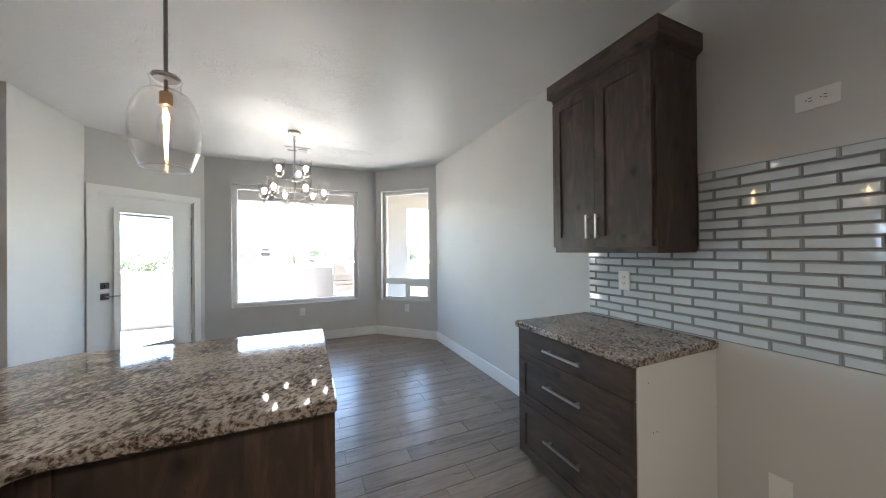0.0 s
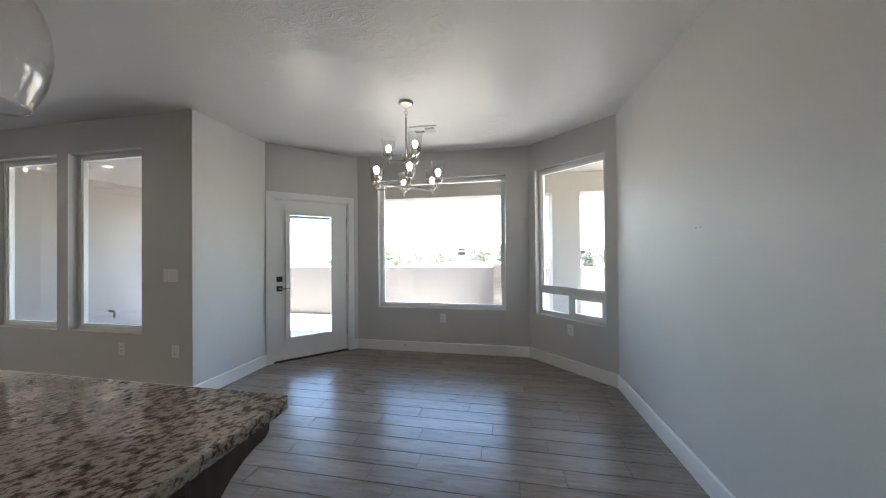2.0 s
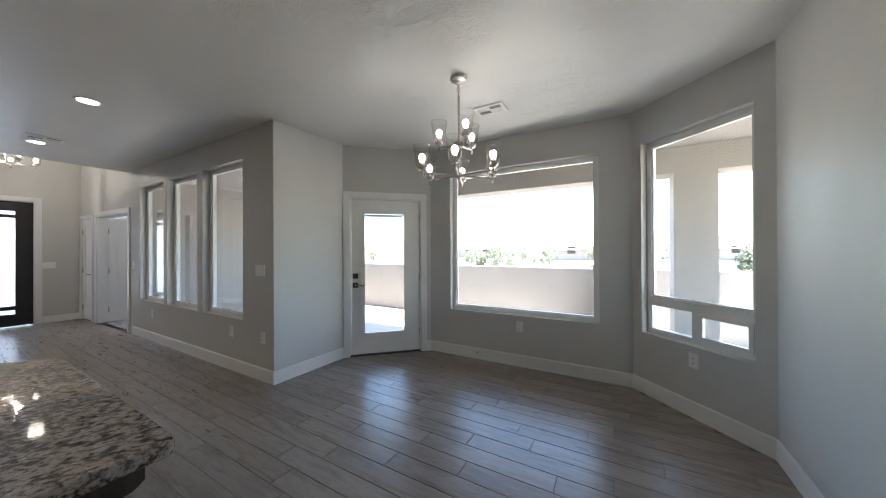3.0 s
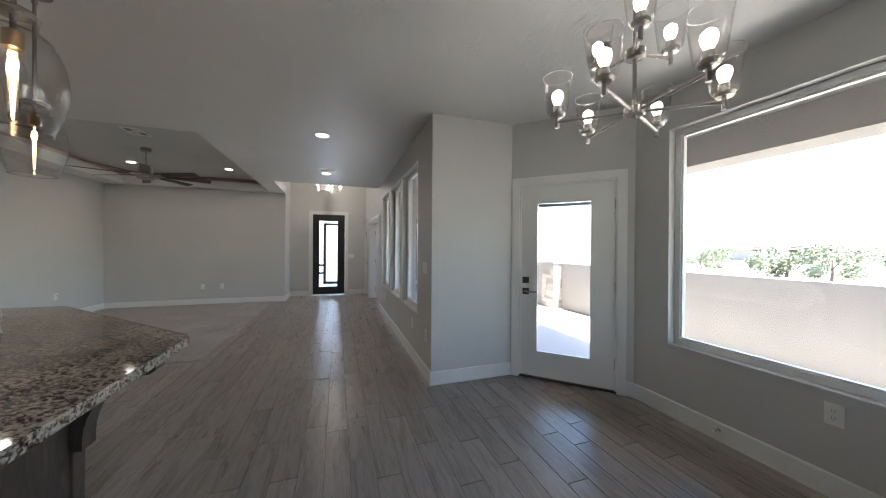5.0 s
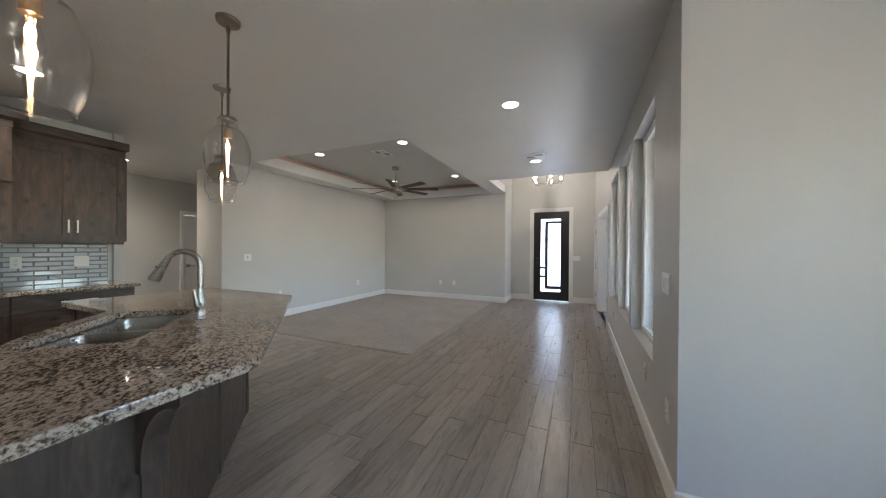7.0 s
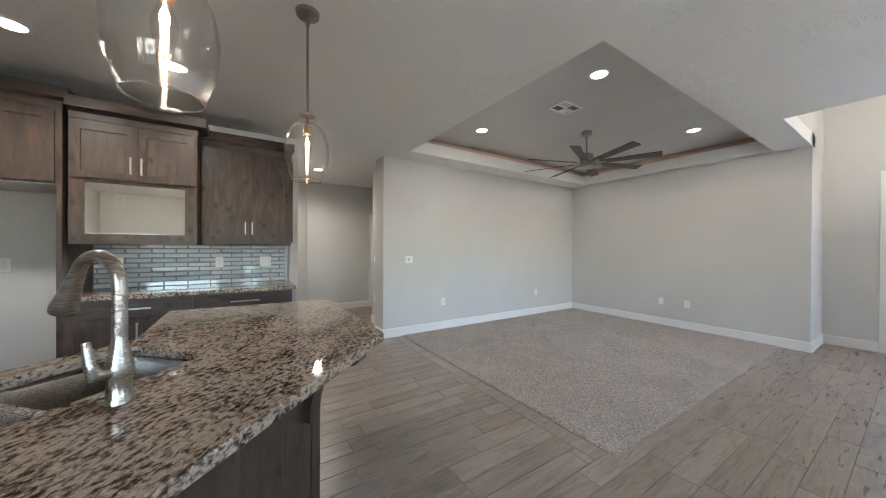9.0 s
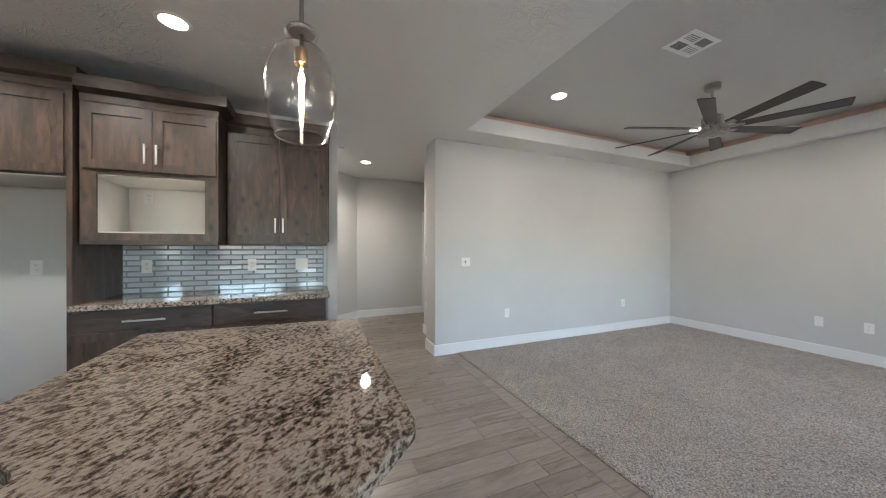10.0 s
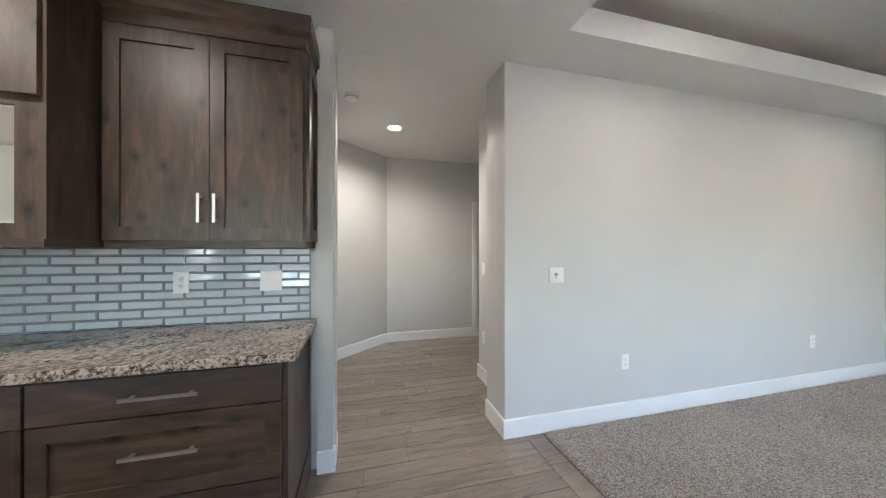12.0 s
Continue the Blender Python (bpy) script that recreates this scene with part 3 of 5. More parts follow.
# far hills
bm = bmesh.new()
nx = 60
rows = []
for j, (yy, k) in enumerate(((420, 0), (520, 1.0), (640, 0.6), (760, 0.0))):
    rows.append([bm.verts.new((-700 + 1400 * i / nx, yy, PZ - 0.3 + k * (10 + 9 * noise.noise((i * 0.13, j * 0.7, 0)) + 5 * noise.noise((i * 0.5, j, 3))))) for i in range(nx + 1)])
for a, b in zip(rows, rows[1:]):
    for i in range(nx):
        bm.faces.new((a[i], a[i + 1], b[i + 1], b[i]))
structure("backdrop", bm, EARTH, "pale far desert hills", "hills")


# ---------- windows and doors ----------
def rect_frame(bm, x0, x1, z0, z1, w, y0, y1):
    box(bm, x0, x0 + w, y0, y1, z0, z1)
    box(bm, x1 - w, x1, y0, y1, z0, z1)
    box(bm, x0 + w, x1 - w, y0, y1, z0, z0 + w)
    box(bm, x0 + w, x1 - w, y0, y1, z1 - w, z1)


def window(name, m, w, z0, z1, depth, label, slider=False, fw=0.045):
    """x along the opening from 0 to w, y out of the room."""
    win = thing(name, label, "window", m=m, kind="structure")
    bm = bmesh.new()
    rect_frame(bm, 0.002, w - 0.002, z0 + 0.002, z1 - 0.002, fw, depth, depth + 0.06)
    if slider:
        box(bm, fw, w - fw, depth - 0.004, depth + 0.056, 0.845, 0.925)
        box(bm, w / 2 - 0.03, w / 2 + 0.03, depth, depth + 0.05, z0 + fw, 0.845)
    bevel(bm, 0.004)
    part("window_frame", bm, TRIM, win)
    bm = bmesh.new()
    rect_frame(bm, fw + 0.001, w - fw - 0.001, (0.926 if slider else z0 + fw + 0.001), z1 - fw - 0.001, 0.014, depth + 0.012, depth + 0.048)
    part("glazing_bead", bm, TRIM, win)
    spans = [(fw, w - fw, z0 + fw, z1 - fw)]
    if slider:
        spans = [(fw, w - fw, 0.925, z1 - fw), (fw, w / 2 - 0.03, z0 + fw, 0.845), (w / 2 + 0.03, w - fw, z0 + fw, 0.845)]
        bm = bmesh.new()
        rect_frame(bm, w / 2 + 0.031, w - fw - 0.001, z0 + fw + 0.001, 0.844, 0.03, depth - 0.012, depth + 0.02)
        bevel(bm, 0.003)
        part("sash", bm, TRIM, win)
    for a, b, c, d in spans:
        bm = bmesh.new()
        box(bm, a, b, depth + 0.026, depth + 0.030, c, d)
        part("pane", bm, PANE, win)
    return win


LW = "large white vinyl picture window over the patio"
window("window_1", pose(-0.238, YB, 0), 1.773, 0.595, 2.385, 0.07, LW)
s = math.sqrt(0.5)
window("window_2", pose(1.83 + 0.104 * s, YB - 0.104 * s, 0, 0, 0, -45), 0.895, 0.58, 2.395, 0.07, "white vinyl window with low sliding vent panes", True)
for i, (a, b) in enumerate(NWIN):
    window("window_%d" % (i + 3), pose(a, YW, 0), b - a, *NZ, 0.08, "tall narrow white-framed fixed window in the hall", fw=0.036)


def casing(m, x0, x1, z1, w=0.085, th=0.018, y=0.0):
    """Flat white casing round a door opening."""
    bm = bmesh.new()
    box(bm, x0 - w, x0, y - th, y + 0.0005, 0.0, z1)
    box(bm, x1, x1 + w, y - th, y + 0.0005, 0.0, z1)
    box(bm, x0 - w, x1 + w, y - th, y + 0.0005, z1, z1 + w)
    bevel(bm, 0.003)
    ob = structure("trim", bm, TRIM, "flat white painted door casing", "trim")
    ob.matrix_basis = m
    bm = bmesh.new()
    rect = ((x0, x0 + 0.016), (x1 - 0.016, x1))
    for a, b in rect:
        box(bm, a, b, 0.001, 0.155, 0.0, z1)
    box(bm, x0 + 0.016, x1 - 0.016, 0.001, 0.155, z1 - 0.016, z1)
    ob = structure("trim", bm, TRIM, "white painted door jamb", "trim")
    ob.matrix_basis = m


def lever(parent, x, z, y, right=True, material=None, deadbolt=True):
    k = 1 if right else -1
    bm = bmesh.new()
    box(bm, x - 0.033, x + 0.033, y - 0.012, y, z - 0.033, z + 0.033)
    bevel(bm, 0.004)
    plate = part("lever_plate", bm, material or IRON, parent)
    bm = bmesh.new()
    tube(bm, [(x, y - 0.01, z), (x, y - 0.05, z)], 0.011)
    box(bm, min(x, x + k * 0.125), max(x, x + k * 0.125), y - 0.058, y - 0.046, z - 0.009, z + 0.009)
    part("lever", bm, material or NICKEL, plate, smooth=True)
    if deadbolt:
        bm = bmesh.new()
        box(bm, x - 0.033, x + 0.033, y - 0.014, y, z + 0.087, z + 0.153)
        bevel(bm, 0.004)
        box(bm, x - 0.006, x + 0.006, y - 0.032, y - 0.014, z + 0.105, z + 0.135)
        part("deadbolt", bm, material or IRON, parent)


def hinge(parent, x, z, y):
    bm = bmesh.new()
    tube(bm, [(x, y - 0.008, z - 0.05), (x, y - 0.008, z + 0.05)], 0.008, 8)
    part("hinge", bm, NICKEL, parent)


# glazed door to the patio
DM = pose(XW, 5.52, 0, 0, 0, 45)
casing(DM, 0.085, 1.02, 2.065, 0.078)
door = thing("door_1", "white glazed patio door with blinds inside its glass", "door", m=DM, kind="structure")
x0, x1, gz0, gz1, gx0, gx1 = 0.103, 1.002, 0.275, 1.88, 0.255, 0.808
bm = bmesh.new()
slab(bm, [x0, gx0, gx1, x1], [0.02, gz0, gz1, 2.047], lambda u, v: gx0 < u < gx1 and gz0 < v < gz1, lambda u, v, s_: (u, 0.02 + 0.044 * s_, v))
part("door_leaf", bm, TRIM, door)
bm = bmesh.new()
rect_frame(bm, gx0 - 0.030, gx1 + 0.030, gz0 - 0.030, gz1 + 0.030, 0.052, -0.006, 0.0195)
bevel(bm, 0.007, 2)
part("glass_frame", bm, TRIM, door)
bm = bmesh.new()
box(bm, gx0, gx1, 0.040, 0.044, gz0, gz1)
part("pane", bm, PANE, door)
bm = bmesh.new()
box(bm, gx0 + 0.024, gx1 - 0.024, 0.030, 0.038, gz1 - 0.055, gz1 - 0.024)
part("blind_rail", bm, LOUVRE, door, "grey raised blind stack")
for k in range(5):
    bm = bmesh.new()
    z = gz1 - 0.062 - 0.009 * k
    box(bm, gx0 + 0.026, gx1 - 0.045, 0.030, 0.038, z - 0.003, z + 0.003)
    part("blind_slat", bm, LOUVRE, door)
bm = bmesh.new()
box(bm, gx1 - 0.018, gx1 + 0.004, -0.010, 0.002, 0.86, 0.98)
bevel(bm, 0.004)
part("blind_slider", bm, PLASTIC, door)
lever(door, 0.155, 0.925, 0.02)
for z in (0.27, 1.02, 1.82):
    hinge(door, x1 + 0.004, z, 0.022)
bm = bmesh.new()
box(bm, 0.087, 1.018, 0.0, 0.15, -0.004, 0.016)
ob = structure("trim", bm, IRON, "dark metal door threshold", "trim")
ob.matrix_basis = DM

# front door
FM = pose(XF, 3.02, 0, 0, 0, 90)
casing(FM, 0.0, 0.905, 2.335, 0.08)
fd = thing("door_2", "black front door with frosted geometric glass inlay", "door", m=FM, kind="structure")
ga, gb, gc, gd = 0.19, 0.685, 0.235, 2.14
bars = [(0.30, gb, 2.015, 2.075), (0.30, 0.37, gc + 0.075, 2.015), (0.37, gb, gc + 0.075, gc + 0.15), (ga, 0.30, 0.83, 0.885), (ga, 0.30, 0.60, 0.655)]
us = sorted({0.018, 0.887, ga, gb, *[v for b in bars for v in b[:2]]})
vs = sorted({0.015, 2.318, gc, gd, *[v for b in bars for v in b[2:]]})
bm = bmesh.new()
slab(bm, us, vs, lambda u, v: ga < u < gb and gc < v < gd and not any(a < u < b and c < v < d for a, b, c, d in bars), lambda u, v, s_: (u, 0.03 + 0.045 * s_, v))
part("door_leaf", bm, BLACKDOOR, fd)
bm = bmesh.new()
box(bm, ga, gb, 0.05, 0.055, gc, gd)
part("pane", bm, FROST, fd, "frosted glass inlay")
lever(fd, 0.10, 0.98, 0.03, True, IRON)


def panel_door(name, m, w, h, label, lever_x=None, right=True, hinge_x=None):
    """White interior door with one large sunk panel: x along, front at y = 0."""
    d = thing(name, label, "door", m=m, kind="structure")
    bm = bmesh.new()
    b = 0.115
    slab(bm, [0, b, w - b, w], [0.012, 0.25, h - b, h], lambda u, v: b < u < w - b and 0.25 < v < h - b, lambda u, v, s_: (u, 0.035 * s_, v))
    part("door_frame", bm, TRIM, d)
    bm = bmesh.new()
    box(bm, b - 0.001, w - b + 0.001, 0.010, 0.025, 0.249, h - b + 0.001)
    part("door_panel", bm, TRIM, d)
    if lever_x is not None:
        lever(d, lever_x, 0.93, 0.0, right, NICKEL, False)
    if hinge_x is not None:
        for z in (0.25, 1.0, 1.78):
            hinge(d, hinge_x, z, 0.0)
    return d


FA = math.degrees(math.atan2(YW - YF1, XH - XF))
FYM = pose(XF, YF1, 0, 0, 0, FA)
D1, D2 = (FD[0][0] - XF, FD[0][1] - XF), (FD[1][0] - XF, FD[1][1] - XF)
casing(FYM, *D1, 2.05, 0.06)
casing(FYM, *D2, 2.05, 0.085)
panel_door("door_3", FYM @ pose(D1[0] + 0.018, 0.02, 0), D1[1] - D1[0] - 0.036, 2.03, "narrow white closet door, closed", D1[1] - D1[0] - 0.10, False, 0.0)
panel_door("door_4", FYM @ pose(D2[0] + 0.02, 0.15, 0, 0, 0, 68), 0.78, 2.03, "white interior door standing open into a side room", 0.71, False, 0.0)
PM = pose(-3.34, -3.70, 0, 0, 0, 180)
casing(PM, 0.0, 0.76, 2.05, 0.07)
panel_door("door_5", PM @ pose(0.018, 0.03, 0), 0.724, 2.03, "white interior door at the end of the passage", 0.08, True)
# side room behind the open foyer door
bm = bmesh.new()
slab(bm, [-9.28, -5.58], [YW + 0.02, 7.4], lambda u, v: False, lambda u, v, s_: (u, v, 0.006 - 0.09 * s_))
structure("floor_side_room", bm, CARPET, "plain carpet in the side room", "floor")
bm = bmesh.new()
for a, b, c, d in ((-9.28, -7.7, -0.1, 2.8), (-6.0, -5.47, -0.1, 2.8), (-7.7, -6.0, -0.1, 0.6), (-7.7, -6.0, 2.35, 2.8)):
    box(bm, a, b, 7.4, 7.5, c, d)      # a window opening lets daylight into the side room
box(bm, -9.38, -9.28, YW + 0.17, 7.5, -0.1, 2.8)
box(bm, -5.58, -5.465, YW + 0.165, 7.4, -0.1, 2.8)
structure("wall_side_room", bm, WALL, "plain greige wall of the side room", "wall")
bm = bmesh.new()
box(bm, -9.38, -5.47, YW + 0.165, 7.5, 2.8, 2.9)
structure("ceiling_side_room", bm, CEIL, "plain ceiling of the side room", "ceiling")

# ---------- baseboards ----------
baseboard((XR, 2.72), (XR, 5.55), (0.0, 0.006))
baseboard(BAY[0], BAY[1], (0.006, 0.006))
baseboard(BAY[1], BAY[2], (0.006, 0.006))
baseboard(BAY[2], BAY[3], (0.006, 0.0), ((0.061, 1.158),))
baseboard(BAY[3], (XW, YW), (0.0, -0.015))
baseboard((XW, YW), (XH, YW), (0.0, 0.09))
baseboard((XF, YF1), (XF, YF0), (0.0, 0.0), ((YF1 - 4.01, YF1 - 2.935),))
baseboard((XF, YF0), (XL, YF0), (0.015, -0.015))
baseboard((XL, YF0), (XL, YL), (0.0, 0.015))
baseboard((XL, YL), (XP, YL), (0.015, -0.015))
baseboard((XP, YL), (XP, YL - 0.33), (0.0, 0.0))
baseboard((-2.80, YL - 0.33), (-2.80, -2.20), (0.0, -0.015))
baseboard((-3.26, -3.70), (-1.93, -3.70), (0.0, 0.006))
baseboard((-1.93, -3.70), (-1.27, -3.10), (0.006, 0.006))
baseboard((-1.27, -3.10), (-1.27, YK - 0.16), (0.006, 0.0))
baseboard((XK + 0.012, YK - 0.16), (XK + 0.012, YE), (0.0, -0.015))
baseboard((XK + 0.012, YE), (-1.305, YE), (0.0, 0.0))


# ---------- cabinets ----------
def bar_handle(parent, x, z, y, length, upright):
    """Square brushed bar pull on two posts."""
    bm = bmesh.new()
    h = length / 2
    if upright:
        box(bm, x - 0.006, x + 0.006, y - 0.036, y - 0.026, z - h, z + h)
        for k in (-1, 1):
            box(bm, x - 0.005, x + 0.005, y - 0.027, y, z + k * (h - 0.012) - 0.006, z + k * (h - 0.012) + 0.006)
    else:
        box(bm, x - h, x + h, y - 0.036, y - 0.026, z - 0.006, z + 0.006)
        for k in (-1, 1):
            box(bm, x + k * (h - 0.03) - 0.006, x + k * (h - 0.03) + 0.006, y - 0.027, y, z - 0.005, z + 0.005)
    bevel(bm, 0.0015)
    return part("handle", bm, PULL, parent, "brushed nickel bar handle")


def shaker(name, parent, x0, x1, z0, z1, frame_w=0.062, level=False, handle=None, y=0.0):
    """Shaker front with a sunk panel, its face 20 mm proud of y."""
    wood = WOOD_H if level else WOOD_V
    bm = bmesh.new()
    slab(bm, [x0, x0 + frame_w, x1 - frame_w, x1], [z0, z0 + frame_w, z1 - frame_w, z1],
         lambda u, v: x0 + frame_w < u < x1 - frame_w and z0 + frame_w < v < z1 - frame_w, lambda u, v, s_: (u, y - 0.021 + 0.02 * s_, v))
    bevel(bm, 0.0022, 1)
    front = part(name, bm, wood, parent)
    bm = bmesh.new()
    box(bm, x0 + frame_w - 0.001, x1 - frame_w + 0.001, y - 0.011, y - 0.003, z0 + frame_w - 0.001, z1 - frame_w + 0.001)
    part("panel", bm, wood, front)
    if handle:
        bar_handle(front, handle[0], handle[1], y - 0.021, handle[2], handle[3])
    return front


def flat_drawer(parent, x0, x1, z0, z1, handle=None):
    bm = bmesh.new()
    box(bm, x0, x1, -0.021, -0.001, z0, z1)
    bevel(bm, 0.0025, 2)
    d = part("drawer_front", bm, WOOD_H, parent)
    if handle:
        bar_handle(d, (x0 + x1) / 2, (z0 + z1) / 2, -0.021, handle, False)
    return d


def crown(parent, x0, x1, depth, z0, z1, left=True, right=True, out=0.045):
    """Flat frieze with a stepped, slanted cap that runs round the front and free sides."""
    bm = bmesh.new()
    a, b = (x0 - 0.004 if left else x0), (x1 + 0.004 if right else x1)
    zc = z1 - 0.105
    box(bm, a, b, -0.006, depth, z0, zc)
    a2, b2 = (x0 - out if left else x0), (x1 + out if right else x1)
    lo = [bm.verts.new(p) for p in ((a, -0.006, zc), (b, -0.006, zc), (b, depth, zc), (a, depth, zc))]
    hi = [bm.verts.new(p) for p in ((a2, -out, z1 - 0.085), (b2, -out, z1 - 0.085), (b2, depth, z1 - 0.085), (a2, depth, z1 - 0.085))]
    for i in range(4):
        bm.faces.new((lo[i], lo[(i + 1) % 4], hi[(i + 1) % 4], hi[i]))
    box(bm, a2, b2, -out, depth, z1 - 0.085, z1)
    part("crown", bm, WOOD_H, parent)


def upper_cabinet(m, w, z0, z1, depth, top, label, left, right, handle_z=0.12, group="wall cabinets", out=0.03):
    c = thing("wall_cabinet", label, "cabinet", group, m)
    bm = bmesh.new()
    box(bm, 0, w, 0, depth, z0, z1)
    part("body", bm, WOOD_V, c)
    bm = bmesh.new()
    box(bm, 0.004, w - 0.004, 0.004, depth, z0 - 0.03, z0)
    bevel(bm, 0.003)
    part("light_rail", bm, WOOD_H, c)
    mid = w / 2
    shaker("door", c, 0.012, mid - 0.0015, z0 + 0.004, z1 - 0.02, handle=(mid - 0.032, z0 + handle_z, 0.135, True))
    shaker("door", c, mid + 0.0015, w - 0.012, z0 + 0.004, z1 - 0.02, handle=(mid + 0.032, z0 + handle_z, 0.135, True))
    crown(c, 0, w, depth, z1, top, left, right, out)
    return c


# beside the range space
RM = pose(2.29, 2.666, 0, 0, 0, -90)
upper_cabinet(RM, 0.67, 1.41, 2.375, 0.329, 2.497, "dark-stained knotty alder wall cabinet with two shaker doors", True, True)
BM_ = pose(2.03, 2.70, 0, 0, 0, -90)
base = thing("drawer_cabinet", "dark alder three-drawer base cabinet with an unfinished side", "cabinet", m=BM_)
bm = bmesh.new()
box(bm, 0, 0.756, 0, 0.589, 0.105, 0.905)
part("body", bm, WOOD_V, base)
bm = bmesh.new()
box(bm, 0.0, 0.756, 0.075, 0.589, 0.0, 0.105)
part("toe_kick", bm, WOOD_H, base)
flat_drawer(base, 0.004, 0.770, 0.757, 0.898, 0.26)
shaker("drawer_front", base, 0.004, 0.770, 0.442, 0.752, 0.058, True, (0.387, 0.625, 0.26, False))
shaker("drawer_front", base, 0.004, 0.770, 0.118, 0.437, 0.058, True, (0.387, 0.315, 0.26, False))
bm = bmesh.new()
box(bm, 0.757, 0.774, 0.001, 0.589, 0.0, 0.905)
part("side_panel", bm, MELAMINE, base, "raw white melamine side panel")
for z, k in ((0.60, 0.10), (0.60, 0.125), (0.30, 0.10), (0.30, 0.125), (0.82, 0.07)):
    bm = bmesh.new()
    box(bm, 0.7738, 0.7744, k, k + 0.005, z, z + 0.005)
    part("screw_hole", bm, DARK, base)


def offset_loop(pts, d):
    """The closed outline pts moved inwards by d (outline runs anticlockwise)."""
    out, n = [], len(pts)
    for i in range(n):
        a, b, c = Vector(pts[i - 1]), Vector(pts[i]), Vector(pts[(i + 1) % n])
        n1 = Vector((-(b - a).y, (b - a).x)).normalized()
        n2 = Vector((-(c - b).y, (c - b).x)).normalized()
        bis = (n1 + n2).normalized()
        out.append(tuple(b + bis * d / max(0.3, bis.dot(n1))))
    return out


def round_corners(pts, radii, seg=5):
    """The outline with its corners rounded."""
    out, n = [], len(pts)
    for i in range(n):
        a, b, c = Vector(pts[i - 1]), Vector(pts[i]), Vector(pts[(i + 1) % n])
        r = radii[i]
        if r <= 0:
            out.append(tuple(b))
            continue
        u, v = (a - b).normalized(), (c - b).normalized()
        half = u.angle(v) / 2
        t = r / math.tan(half)
        p, q = b + u * t, b + v * t
        ctr = b + (u + v).normalized() * (r / math.sin(half))
        a0 = math.atan2(p.y - ctr.y, p.x - ctr.x)
        a1 = math.atan2(q.y - ctr.y, q.x - ctr.x)
        da = (a1 - a0 + math.pi) % (2 * math.pi) - math.pi
        out += [(ctr.x + r * math.cos(a0 + da * k / seg), ctr.y + r * math.sin(a0 + da * k / seg)) for k in range(seg + 1)]
    return out


def countertop(outline, z0, z1, label, hole=None, name="countertop"):
    """A stone slab with eased edges and, if given, a cut-out."""
    bm = bmesh.new()
    edges = []

    def rim(loop, sign):
        rings = []
        for d, z in ((0.0045, z1), (0.0012, z1 - 0.0018), (0.0, z1 - 0.006), (0.0, z0 + 0.004), (0.004, z0)):
            pts = offset_loop(loop, sign * d)
            rings.append([bm.verts.new((x, y, z)) for x, y in pts])
        n = len(loop)
        for a, b in zip(rings, rings[1:]):
            for i in range(n):
                bm.faces.new((a[i], a[(i + 1) % n], b[(i + 1) % n], b[i]))
        return rings[0], rings[-1]

    tops, bots = [], []
    for loop, sign in ((outline, 1), *(((hole, -1),) if hole else ())):
        a, b = rim(loop, sign)
        tops += [bm.edges.get((a[i], a[(i + 1) % len(a)])) for i in range(len(a))]
        bots += [bm.edges.get((b[i], b[(i + 1) % len(b)])) for i in range(len(b))]
    bmesh.ops.triangle_fill(bm, edges=tops, use_beauty=True)
    bmesh.ops.triangle_fill(bm, edges=bots, use_beauty=True)
    ob = part(name, bm, GRANITE)
    for p in ob.data.polygons:
        p.use_smooth = False
    return tagged(ob, label, "countertop")


CT0, CT1 = 0.905, 0.944
countertop([(1.995, 1.915), (2.619, 1.915), (2.619, 2.712), (1.995, 2.712)], CT0, CT1, "polished speckled brown granite countertop on the drawer cabinet")

# kitchen back wall
YC = -0.49                   # face of the base cabinets' carcass
KM = pose(0.412, YC, 0, 0, 0, 180)
KD = YC - YK - 0.002


def base_cabinet(x0, x1, drawers, end=False):
    c = thing("base_cabinet", "dark-stained alder base cabinet with drawers" if drawers else "dark-stained alder base cabinet with a drawer over two doors", "cabinet", "kitchen base cabinets", KM @ pose(x0, 0, 0))
    w = x1 - x0
    bm = bmesh.new()
    box(bm, 0, w, 0, KD, 0.105, CT0)
    part("body", bm, WOOD_V, c)
    bm = bmesh.new()
    box(bm, 0, w, 0.075, KD, 0.0, 0.105)
    part("toe_kick", bm, WOOD_H, c)
    flat_drawer(c, 0.005, w - 0.005, 0.742, 0.893, 0.25)
    if drawers:
        shaker("drawer_front", c, 0.005, w - 0.005, 0.425, 0.737, 0.06, True, (w / 2, 0.60, 0.25, False))
        shaker("drawer_front", c, 0.005, w - 0.005, 0.115, 0.420, 0.06, True, (w / 2, 0.29, 0.25, False))
    else:
        mid = w / 2
        shaker("door", c, 0.005, mid - 0.0015, 0.115, 0.737, 0.06, False, (mid - 0.035, 0.62, 0.15, True))
        shaker("door", c, mid + 0.0015, w - 0.005, 0.115, 0.737, 0.06, False, (mid + 0.035, 0.62, 0.15, True))
    if end:
        shell = bmesh.new()
        d0, d1 = 0.0, KD
        slab(shell, [d0, d0 + 0.06, d1 - 0.06, d1], [0.0, 0.17, CT0 - 0.065, CT0], lambda u, v: d0 + 0.06 < u < d1 - 0.06 and 0.17 < v < CT0 - 0.065,
             lambda u, v, s_: (w + 0.018 * s_ + 0.001, u, v))
        part("end_panel", shell, WOOD_V, c)
        bm = bmesh.new()
        box(bm, w + 0.001, w + 0.009, 0.06, KD - 0.06, 0.17, CT0 - 0.065)
        part("end_inset", bm, WOOD_V, c)
    return c


base_cabinet(0.0, 0.832, False)
base_cabinet(0.833, 1.660, True, True)
countertop([(-1.303, YK + 0.009), (-1.303, YC + 0.045), (0.412, YC + 0.045), (0.412, YK + 0.009)][::-1], CT0, CT1, "polished speckled brown granite countertop along the kitchen wall")

